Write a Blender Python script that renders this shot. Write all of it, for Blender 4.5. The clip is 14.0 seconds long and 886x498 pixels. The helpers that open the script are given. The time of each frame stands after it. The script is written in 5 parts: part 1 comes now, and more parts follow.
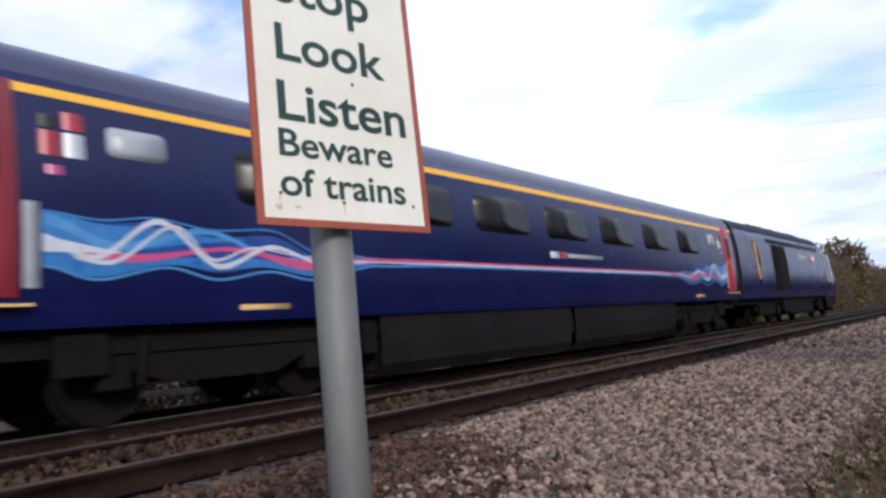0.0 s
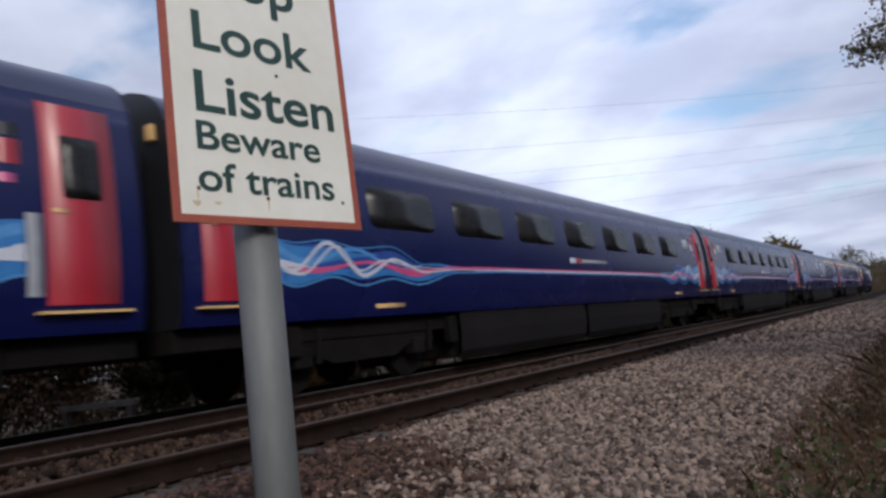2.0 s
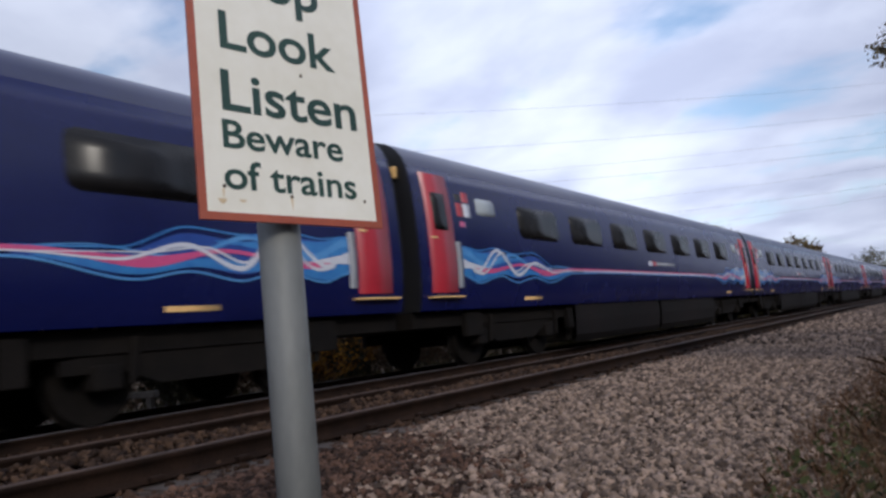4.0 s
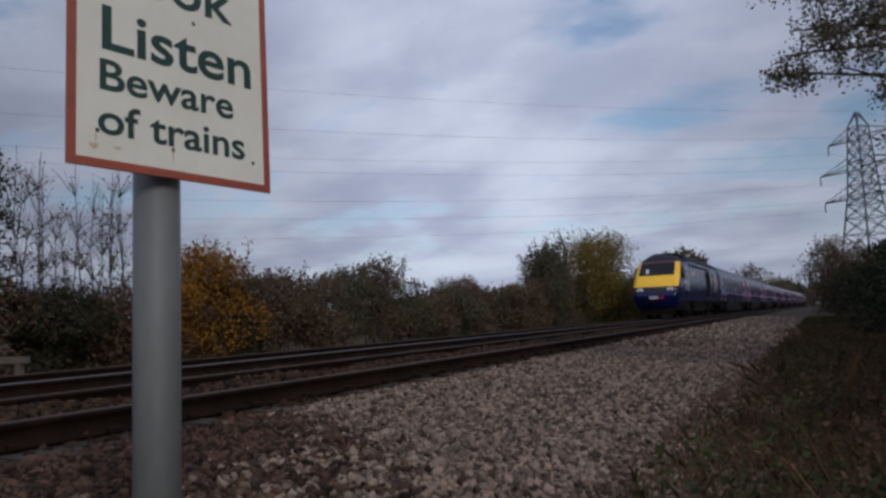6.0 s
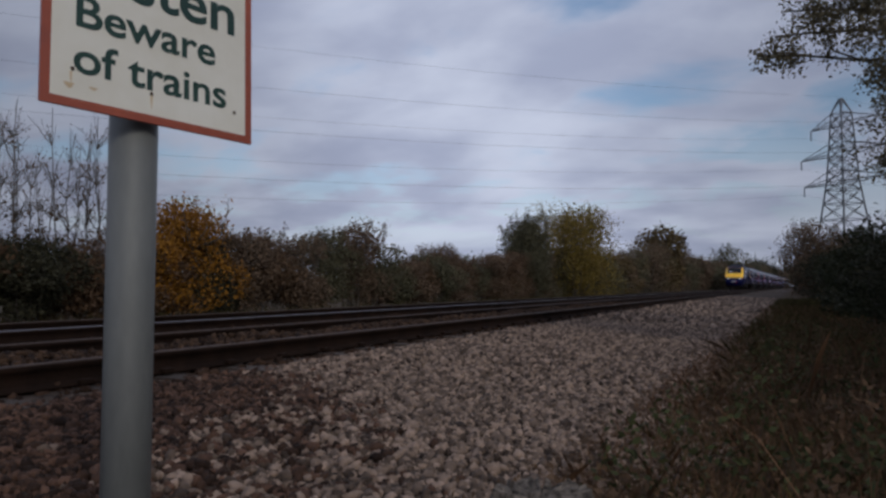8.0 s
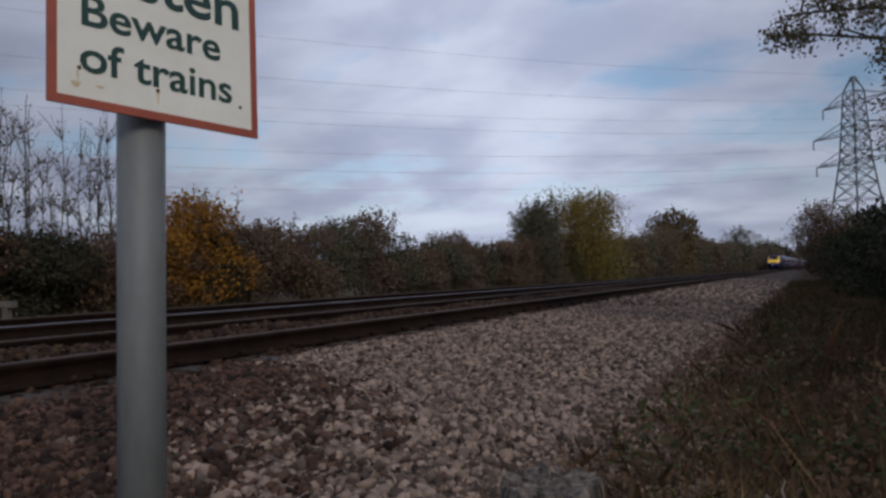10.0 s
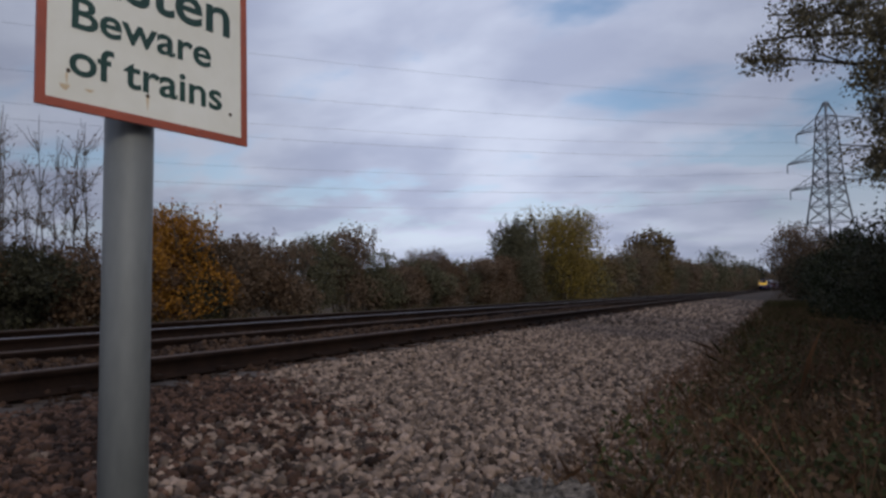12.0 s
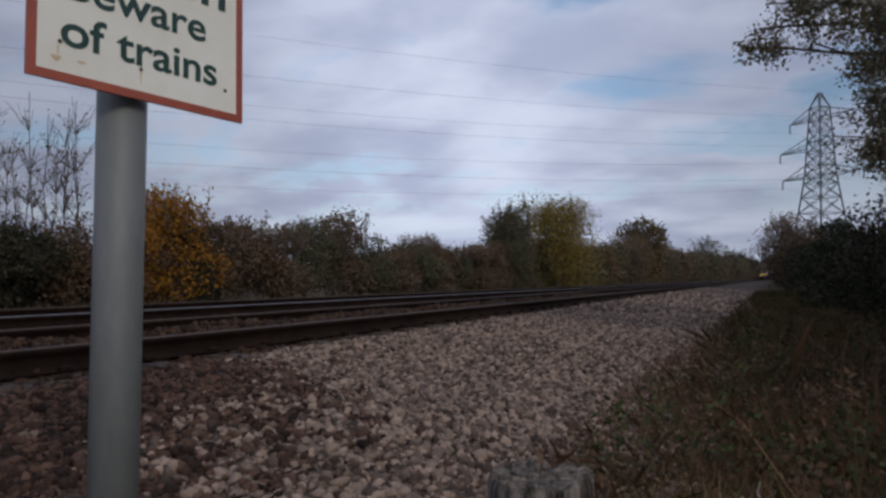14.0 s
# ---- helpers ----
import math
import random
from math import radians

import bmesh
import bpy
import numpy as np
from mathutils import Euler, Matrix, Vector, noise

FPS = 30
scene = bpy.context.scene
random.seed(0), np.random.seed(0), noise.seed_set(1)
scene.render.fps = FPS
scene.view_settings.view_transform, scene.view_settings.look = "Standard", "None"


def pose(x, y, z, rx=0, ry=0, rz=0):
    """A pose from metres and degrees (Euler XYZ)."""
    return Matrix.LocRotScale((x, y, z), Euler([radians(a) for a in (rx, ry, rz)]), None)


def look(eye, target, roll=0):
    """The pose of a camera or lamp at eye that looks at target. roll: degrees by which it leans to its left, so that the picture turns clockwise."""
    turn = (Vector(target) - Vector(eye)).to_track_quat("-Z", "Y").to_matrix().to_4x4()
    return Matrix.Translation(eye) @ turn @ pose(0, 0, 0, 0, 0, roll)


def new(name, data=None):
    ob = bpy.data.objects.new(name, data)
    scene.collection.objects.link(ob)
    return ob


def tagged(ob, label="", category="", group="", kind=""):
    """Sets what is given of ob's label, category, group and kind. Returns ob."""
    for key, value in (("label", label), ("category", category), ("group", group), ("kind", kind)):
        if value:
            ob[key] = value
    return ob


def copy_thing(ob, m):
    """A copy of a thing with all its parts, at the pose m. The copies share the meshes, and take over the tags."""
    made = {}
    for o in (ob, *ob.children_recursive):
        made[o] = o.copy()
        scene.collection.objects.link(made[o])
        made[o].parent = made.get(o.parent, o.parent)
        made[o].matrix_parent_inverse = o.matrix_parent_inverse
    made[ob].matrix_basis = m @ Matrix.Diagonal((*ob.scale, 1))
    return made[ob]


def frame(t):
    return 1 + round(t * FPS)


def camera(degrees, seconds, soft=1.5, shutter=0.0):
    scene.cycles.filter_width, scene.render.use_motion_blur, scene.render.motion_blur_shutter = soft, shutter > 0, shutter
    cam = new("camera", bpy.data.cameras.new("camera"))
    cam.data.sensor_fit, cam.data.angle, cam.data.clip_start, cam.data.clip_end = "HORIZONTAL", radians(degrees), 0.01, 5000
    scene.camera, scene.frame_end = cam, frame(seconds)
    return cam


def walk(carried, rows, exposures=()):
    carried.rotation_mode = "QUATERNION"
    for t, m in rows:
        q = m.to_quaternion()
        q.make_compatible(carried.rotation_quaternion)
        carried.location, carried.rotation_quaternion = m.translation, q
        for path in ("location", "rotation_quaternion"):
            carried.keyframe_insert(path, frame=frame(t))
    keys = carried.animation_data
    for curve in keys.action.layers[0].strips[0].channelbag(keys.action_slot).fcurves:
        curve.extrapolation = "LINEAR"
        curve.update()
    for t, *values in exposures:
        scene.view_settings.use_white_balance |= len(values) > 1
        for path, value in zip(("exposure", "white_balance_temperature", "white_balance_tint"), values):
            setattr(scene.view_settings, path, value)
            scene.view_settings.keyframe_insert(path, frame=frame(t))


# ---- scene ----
cam = camera(62.9, 14.0, soft=2.8, shutter=0.07)
PATH = [
    (0, (-0.038, 0.721, 0.520), (-1.240, 2.300, 0.772), -5.44),
    (0.5, (-0.009, 0.768, 0.513), (-1.059, 2.447, 0.788), -5.59),
    (1, (-0.011, 0.798, 0.508), (-1.030, 2.504, 0.735), -7.21),
    (1.5, (-0.041, 0.804, 0.504), (-1.104, 2.485, 0.711), -6.57),
    (2, (-0.036, 0.787, 0.506), (-1.125, 2.446, 0.753), -6.75),
    (2.5, (-0.042, 0.778, 0.510), (-1.163, 2.417, 0.746), -6.30),
    (2.7, (-0.037, 0.767, 0.513), (-1.181, 2.388, 0.763), -6.37),
    (5, (-0.033, 0.771, 0.508), (-1.088, 2.456, 0.722), -4.11),
    (5.2, (-0.051, 0.775, 0.507), (-1.032, 2.507, 0.690), -2.41),
    (5.5, (-0.021, 0.803, 0.483), (-0.979, 2.552, 0.636), -2.45),
    (6, (-0.018, 0.812, 0.481), (-0.927, 2.583, 0.672), -2.26),
    (6.5, (-0.018, 0.814, 0.478), (-0.921, 2.589, 0.668), -2.07),
    (7, (-0.015, 0.838, 0.474), (-0.886, 2.632, 0.633), -1.71),
    (7.5, (-0.021, 0.829, 0.474), (-0.901, 2.619, 0.634), -1.00),
    (8, (-0.028, 0.828, 0.466), (-0.894, 2.628, 0.568), 0.08),
    (8.2, (-0.010, 0.831, 0.450), (-0.897, 2.622, 0.533), -0.52),
    (10.3, (-0.025, 0.824, 0.474), (-0.920, 2.612, 0.542), -1.05),
    (10.5, (-0.041, 0.823, 0.462), (-0.938, 2.608, 0.554), -1.16),
    (11, (-0.049, 0.813, 0.460), (-0.957, 2.592, 0.552), -0.77),
    (11.5, (-0.051, 0.820, 0.459), (-0.916, 2.619, 0.576), -0.26),
    (12, (-0.045, 0.821, 0.457), (-0.884, 2.633, 0.573), -0.40),
    (12.5, (-0.050, 0.828, 0.456), (-0.862, 2.653, 0.558), -0.24),
    (13, (-0.060, 0.831, 0.453), (-0.869, 2.658, 0.546), 0.20),
    (13.5, (-0.061, 0.828, 0.450), (-0.886, 2.648, 0.540), 0.37),
    (14, (-0.060, 0.832, 0.449), (-0.881, 2.655, 0.525), 0.39),
]
# the clip's camera darkens as the bright sky fills the picture
EXPOSURES = [(0.0, 1.03), (0.5, 0.5), (1.5, 0.38), (2.5, 0.5), (5.0, 0.5), (5.2, 0.55), (5.5, 0.0), (6.0, -0.22), (7.0, -0.33), (8.2, -0.33), (10.3, -0.12), (14.0, -0.1)]
walk(cam, [(t, look(eye, target, roll)) for t, eye, target, roll in PATH], EXPOSURES)



# ---- world and sun ----
SUN_AZ, SUN_EL = 128.0, 26.0      # degrees clockwise from +y, degrees above the horizon


def build_world():
    w = bpy.data.worlds.new("sky")
    scene.world = w
    w.use_nodes = True
    nt = w.node_tree
    nt.nodes.clear()
    N, L = nt.nodes.new, nt.links.new
    out, bg = N("ShaderNodeOutputWorld"), N("ShaderNodeBackground")
    sky = N("ShaderNodeTexSky")
    sky.sky_type, sky.sun_disc = "NISHITA", False
    sky.sun_elevation, sky.sun_rotation = radians(SUN_EL), radians(SUN_AZ)
    sky.air_density, sky.dust_density = 1.0, 1.0
    tc, sep = N("ShaderNodeTexCoord"), N("ShaderNodeSeparateXYZ")
    L(tc.outputs["Generated"], sep.inputs[0])

    def math_node(op, a, b):
        n = N("ShaderNodeMath")
        n.operation = op
        for i, v in enumerate((a, b)):
            if isinstance(v, (int, float)):
                n.inputs[i].default_value = v
            else:
                L(v, n.inputs[i])
        return n.outputs[0]
    # a flat cloud sheet: the direction is laid onto a plane high above
    zz = math_node("ADD", math_node("MAXIMUM", sep.outputs[2], 0.0), 0.22)
    comb = N("ShaderNodeCombineXYZ")
    L(math_node("DIVIDE", sep.outputs[0], zz), comb.inputs[0])
    L(math_node("DIVIDE", sep.outputs[1], zz), comb.inputs[1])

    def clouds(scale, detail, rough, shift, bent=0.25):
        m = N("ShaderNodeMapping")
        m.inputs["Rotation"].default_value = (0, 0, 0.9)
        m.inputs["Scale"].default_value = (1.0, 1.25, 1.0)
        m.inputs["Location"].default_value = shift
        L(comb.outputs[0], m.inputs[0])
        n = N("ShaderNodeTexNoise")
        n.inputs["Scale"].default_value, n.inputs["Detail"].default_value, n.inputs["Roughness"].default_value = scale, detail, rough
        n.inputs["Distortion"].default_value = bent
        L(m.outputs[0], n.inputs["Vector"])
        return n.outputs["Fac"]
    big, fine = clouds(1.15, 6, 0.52, (1.1, 2.2, 0)), clouds(2.6, 5, 0.5, (0.4, 5.2, 0))
    cover = N("ShaderNodeValToRGB")
    cover.color_ramp.interpolation = "EASE"
    cover.color_ramp.elements[0].position, cover.color_ramp.elements[0].color = 0.38, (0.10, 0.10, 0.10, 1)
    cover.color_ramp.elements[1].position = 0.50
    L(math_node("ADD", math_node("MULTIPLY", big, 0.72), math_node("MULTIPLY", fine, 0.28)), cover.inputs[0])
    # thin cloud everywhere near the horizon
    low = N("ShaderNodeMapRange")
    low.inputs["From Min"].default_value, low.inputs["From Max"].default_value = 0.05, 0.24
    low.inputs["To Min"].default_value, low.inputs["To Max"].default_value = 0.97, 0.0
    L(sep.outputs[2], low.inputs["Value"])
    fac = math_node("MAXIMUM", cover.outputs[0], low.outputs[0])
    tone = N("ShaderNodeValToRGB")
    tone.color_ramp.interpolation = "EASE"
    tone.color_ramp.elements[0].position, tone.color_ramp.elements[0].color = 0.34, (0.675, 0.735, 0.91, 1)
    tone.color_ramp.elements[1].position, tone.color_ramp.elements[1].color = 0.66, (0.425, 0.475, 0.65, 1)
    L(math_node("ADD", math_node("MULTIPLY", clouds(1.6, 5, 0.5, (7.3, 0.9, 0)), 0.7), math_node("MULTIPLY", fine, 0.3)), tone.inputs[0])
    blue = N("ShaderNodeMix")
    blue.data_type, blue.blend_type = "RGBA", "MULTIPLY"
    blue.inputs["Factor"].default_value = 1.0
    L(sky.outputs[0], blue.inputs["A"])
    blue.inputs["B"].default_value = (0.115, 0.125, 0.135, 1)
    mix = N("ShaderNodeMix")
    mix.data_type = "RGBA"
    L(fac, mix.inputs["Factor"])
    L(blue.outputs["Result"], mix.inputs["A"])
    L(tone.outputs[0], mix.inputs["B"])
    # a darker bank of cloud ahead, where the line leads
    toward = math_node("ADD", math_node("MULTIPLY", sep.outputs[0], 0.42), math_node("MULTIPLY", sep.outputs[1], 0.906))
    bank = N("ShaderNodeMapRange")
    bank.interpolation_type = "SMOOTHSTEP"
    bank.inputs["From Min"].default_value, bank.inputs["From Max"].default_value = 0.70, 0.97
    bank.inputs["To Min"].default_value, bank.inputs["To Max"].default_value = 1.02, 0.66
    L(toward, bank.inputs["Value"])
    # the sky's left side is dimmed too, carrying the lens's darker edge
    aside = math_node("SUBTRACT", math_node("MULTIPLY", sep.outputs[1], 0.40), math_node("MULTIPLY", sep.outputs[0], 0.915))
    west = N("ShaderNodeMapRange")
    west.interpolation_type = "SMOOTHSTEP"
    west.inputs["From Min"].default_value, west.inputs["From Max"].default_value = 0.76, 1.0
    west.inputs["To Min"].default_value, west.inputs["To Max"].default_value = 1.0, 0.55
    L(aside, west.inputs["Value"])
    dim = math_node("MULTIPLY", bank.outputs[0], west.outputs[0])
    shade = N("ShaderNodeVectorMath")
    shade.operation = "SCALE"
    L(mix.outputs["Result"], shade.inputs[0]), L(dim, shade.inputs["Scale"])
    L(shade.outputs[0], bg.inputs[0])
    bg.inputs[1].default_value = 1.0
    L(bg.outputs[0], out.inputs[0])


build_world()
sun = new("sun", bpy.data.lights.new("sun", "SUN"))
sun.data.energy, sun.data.angle, sun.data.color = 1.2, radians(11), (1.0, 0.93, 0.84)
_az, _el = radians(SUN_AZ), radians(SUN_EL)
sun.matrix_world = look((30 * math.sin(_az), 30 * math.cos(_az), 20), (30 * math.sin(_az) - math.sin(_az) * math.cos(_el), 30 * math.cos(_az) - math.cos(_az) * math.cos(_el), 20 - math.sin(_el)))


# ---- materials ----
def material(name, col, col2=None, rough=0.7, metal=0.0, scale=6.0, fine=60.0, bump=0.15, island=0.0, coat=0.0, dist=0.01, contrast=1.0, spec=0.5, stretch=(1, 1, 1), rand=0.0, translucent=0.0, skew=1.0):
    """Two scales of mottling between two colours, fine relief, and a shade of its own for each loose piece."""
    m = bpy.data.materials.new(name)
    m.use_nodes = True
    nt = m.node_tree
    N, L = nt.nodes.new, nt.links.new
    b = nt.nodes["Principled BSDF"]
    b.inputs["Metallic"].default_value = metal
    b.inputs["Coat Weight"].default_value, b.inputs["Coat Roughness"].default_value = coat, 0.22
    b.inputs["Specular IOR Level"].default_value = spec
    col2 = col2 or tuple(c * 0.6 for c in col)
    tc, mp = N("ShaderNodeTexCoord"), N("ShaderNodeMapping")
    mp.inputs["Scale"].default_value = stretch
    L(tc.outputs["Object"], mp.inputs[0])
    n1, n2 = N("ShaderNodeTexNoise"), N("ShaderNodeTexNoise")
    n1.inputs["Scale"].default_value, n1.inputs["Detail"].default_value = scale, 5
    n2.inputs["Scale"].default_value, n2.inputs["Detail"].default_value = fine, 4
    L(mp.outputs[0], n1.inputs["Vector"]), L(mp.outputs[0], n2.inputs["Vector"])
    add = N("ShaderNodeMath")
    add.operation = "MULTIPLY_ADD"
    L(n2.outputs["Fac"], add.inputs[0])
    add.inputs[1].default_value = 0.45
    L(n1.outputs["Fac"], add.inputs[2])
    ramp = N("ShaderNodeMapRange")
    ramp.inputs["From Min"].default_value, ramp.inputs["From Max"].default_value = 0.72 - 0.26 / contrast, 0.72 + 0.26 / contrast
    L(add.outputs[0], ramp.inputs["Value"])
    fac = ramp.outputs[0]
    if island or rand:
        src = N("ShaderNodeNewGeometry").outputs["Random Per Island"] if island else N("ShaderNodeObjectInfo").outputs["Random"]
        k = island or rand
        ma = N("ShaderNodeMix")
        ma.data_type = "FLOAT"
        ma.inputs["Factor"].default_value = k
        L(fac, ma.inputs["A"]), L(src, ma.inputs["B"])
        fac = ma.outputs["Result"]
        if skew != 1.0:
            pw = N("ShaderNodeMath")
            pw.operation, pw.use_clamp = "POWER", True
            L(fac, pw.inputs[0])
            pw.inputs[1].default_value = skew
            fac = pw.outputs[0]
    mix = N("ShaderNodeMix")
    mix.data_type = "RGBA"
    L(fac, mix.inputs["Factor"])
    mix.inputs["A"].default_value, mix.inputs["B"].default_value = (*col2, 1), (*col, 1)
    L(mix.outputs["Result"], b.inputs["Base Color"])
    rr = N("ShaderNodeMapRange")
    rr.inputs["To Min"].default_value, rr.inputs["To Max"].default_value = max(0.02, rough - 0.08), min(1.0, rough + 0.08)
    L(n1.outputs["Fac"], rr.inputs["Value"])
    L(rr.outputs[0], b.inputs["Roughness"])
    if bump:
        bp = N("ShaderNodeBump")
        bp.inputs["Strength"].default_value, bp.inputs["Distance"].default_value = bump, dist
        L(n2.outputs["Fac"], bp.inputs["Height"])
        L(bp.outputs[0], b.inputs["Normal"])
    if translucent:
        tr, ms = N("ShaderNodeBsdfTranslucent"), N("ShaderNodeMixShader")
        L(mix.outputs["Result"], tr.inputs["Color"])
        ms.inputs[0].default_value = translucent
        L(b.outputs[0], ms.inputs[1]), L(tr.outputs[0], ms.inputs[2])
        L(ms.outputs[0], nt.nodes["Material Output"].inputs[0])
    return m


def glass_material(name, tint, rough=0.05):
    m = bpy.data.materials.new(name)
    m.use_nodes = True
    b = m.node_tree.nodes["Principled BSDF"]
    b.inputs["Base Color"].default_value, b.inputs["Roughness"].default_value = (*tint, 1), rough
    b.inputs["Specular IOR Level"].default_value = 0.28
    return m


def lamp_material(name, col, strength):
    m = bpy.data.materials.new(name)
    m.use_nodes = True
    b = m.node_tree.nodes["Principled BSDF"]
    b.inputs["Base Color"].default_value = (*col, 1)
    b.inputs["Emission Color"].default_value, b.inputs["Emission Strength"].default_value = (*col, 1), strength
    return m


M_STONE = material("ballast_stone", (0.350, 0.252, 0.194), (0.026, 0.018, 0.014), 0.9, island=0.75, skew=1.45, spec=0.2, scale=9, fine=70, bump=0.4)
M_STONE_DARK = material("stained_stone", (0.060, 0.034, 0.022), (0.011, 0.007, 0.005), 0.9, spec=0.1, island=0.7, scale=9, fine=70, bump=0.4)
M_BED = material("ballast_bed", (0.095, 0.070, 0.055), (0.022, 0.016, 0.013), 0.95, spec=0.15, scale=14, fine=26, bump=1.0, dist=0.04, contrast=1.6)
M_SOIL = material("field_soil", (0.070, 0.047, 0.027), (0.028, 0.019, 0.012), 0.95, spec=0.1, scale=0.6, fine=9, bump=0.6, dist=0.05)
M_RAILHEAD = material("worn_steel", (0.062, 0.038, 0.028), (0.026, 0.016, 0.012), 0.65, metal=0.1, spec=0.3, scale=3, fine=40, bump=0.05)
M_RUST = material("rusty_steel", (0.022, 0.012, 0.008), (0.007, 0.004, 0.003), 0.9, spec=0.1, scale=5, fine=45, bump=0.3)
M_POLISHED = material("polished_steel", (0.19, 0.175, 0.185), (0.10, 0.09, 0.095), 0.45, metal=0.7, scale=3, fine=40, bump=0.02)
# brown stone, its colour also lowered for the dim left of the view
M_STONE_BROWN = material("darkened_brown_stone", (0.140, 0.078, 0.054), (0.012, 0.007, 0.005), 0.9, island=0.75, skew=1.8, spec=0.15, scale=9, fine=70, bump=0.4)
M_STONE_RUST = material("oily_brown_stone", (0.085, 0.050, 0.031), (0.010, 0.006, 0.005), 0.9, island=0.75, skew=1.5, spec=0.12, scale=9, fine=70, bump=0.4)
M_SLEEPER = material("stained_concrete", (0.062, 0.043, 0.032), (0.020, 0.013, 0.010), 0.9, scale=4, fine=40, bump=0.3, rand=0.3)
M_POST = material("galvanised_steel", (0.165, 0.170, 0.166), (0.110, 0.116, 0.112), 0.6, metal=0.15, scale=5, fine=55, bump=0.05, stretch=(1, 1, 0.35))
M_SIGN = material("sign_enamel", (0.74, 0.72, 0.65), (0.65, 0.62, 0.53), 0.45, scale=5, fine=30, bump=0.03)
M_SIGN_RED = material("sign_border_red", (0.34, 0.075, 0.038), (0.24, 0.055, 0.032), 0.5, scale=12, fine=60, bump=0.05)
M_SIGN_BACK = material("sign_back_grey", (0.35, 0.35, 0.35), (0.25, 0.25, 0.25), 0.6)
M_LETTER = material("sign_letter_green", (0.008, 0.045, 0.032), (0.006, 0.032, 0.025), 0.45, bump=0.0)
M_BOLT = material("rusty_bolt", (0.09, 0.055, 0.03), (0.04, 0.028, 0.02), 0.8)
M_STAIN = material("rust_stain", (0.62, 0.50, 0.33), (0.50, 0.38, 0.24), 0.6, scale=40)
M_WOOD = material("weathered_wood", (0.19, 0.160, 0.135), (0.022, 0.018, 0.015), 0.95, scale=60, fine=170, bump=0.9, stretch=(1, 1, 0.07), contrast=1.5, spec=0.15)
M_WOOD_PALE = material("pale_timber", (0.12, 0.10, 0.082), (0.06, 0.05, 0.04), 0.9, scale=7, fine=40, bump=0.3)

M_BLUE = material("coach_blue_paint", (0.0050, 0.0080, 0.062), (0.0035, 0.0055, 0.044), 0.26, scale=0.7, fine=9, bump=0.01, coat=0.16, spec=0.28)
M_ROOF = material("coach_roof_paint", (0.020, 0.024, 0.070), (0.013, 0.015, 0.045), 0.34, scale=0.9, fine=14, bump=0.04)
M_DARKROOF = material("power_roof_grey", (0.013, 0.015, 0.030), (0.008, 0.009, 0.018), 0.7, spec=0.2, scale=1.5, fine=14, bump=0.05)
M_UNDER = material("underframe_grime", (0.010, 0.008, 0.007), (0.004, 0.0035, 0.0035), 0.9, spec=0.12, scale=3, fine=24, bump=0.2)
M_SKIRT = material("skirt_grime", (0.012, 0.009, 0.009), (0.005, 0.0045, 0.0045), 0.8, spec=0.15, scale=1.2, fine=20, bump=0.1)
M_RED = material("door_red_paint", (0.37, 0.014, 0.028), (0.29, 0.011, 0.022), 0.35, scale=1.5, fine=14, bump=0.02, coat=0.2)
M_YELLOW = material("warning_yellow_paint", (0.93, 0.54, 0.022), (0.84, 0.46, 0.018), 0.4, scale=2, fine=14, bump=0.02, coat=0.2)
M_PINK = material("livery_pink", (0.55, 0.07, 0.20), (0.44, 0.06, 0.17), 0.3, bump=0.0, coat=0.4)
M_CYAN = material("livery_cyan", (0.030, 0.19, 0.45), (0.020, 0.12, 0.36), 0.3, bump=0.0, coat=0.4)
M_MID = material("livery_mid_blue", (0.014, 0.060, 0.27), (0.009, 0.035, 0.19), 0.4, bump=0.0)
M_SKY = material("livery_sky_blue", (0.085, 0.27, 0.54), (0.05, 0.19, 0.44), 0.3, bump=0.0, coat=0.4)
M_WHITE = material("livery_white", (0.56, 0.57, 0.62), (0.47, 0.48, 0.54), 0.3, bump=0.0, coat=0.4)
M_ORANGE = material("livery_orange_line", (0.34, 0.085, 0.04), (0.28, 0.065, 0.035), 0.3, bump=0.0, coat=0.4)
M_GOLD = material("livery_gold_line", (0.80, 0.42, 0.02), (0.70, 0.36, 0.02), 0.4, bump=0.0)
M_GLASS = material("coach_window_glass", (0.014, 0.013, 0.013), (0.006, 0.006, 0.007), 0.27, scale=0.8, fine=6, bump=0.0, coat=0.0, spec=0.20)
M_FROST = glass_material("frosted_glass", (0.30, 0.33, 0.35), 0.3)
M_BLACK = material("black_paint", (0.012, 0.012, 0.014), (0.008, 0.008, 0.010), 0.5, bump=0.0)
M_RUBBER = material("black_rubber", (0.018, 0.018, 0.020), (0.010, 0.010, 0.012), 0.8)
M_GREYPANEL = material("grey_panel", (0.32, 0.33, 0.35), (0.22, 0.23, 0.25), 0.5)
M_LAMP = material("lamp_lens", (0.75, 0.75, 0.72), (0.6, 0.6, 0.58), 0.15, bump=0.0)
M_TAIL = lamp_material("tail_lamp", (0.5, 0.04, 0.02), 0.25)
M_AMBER = material("amber_panel", (0.75, 0.48, 0.20), (0.6, 0.36, 0.14), 0.5, bump=0.0)


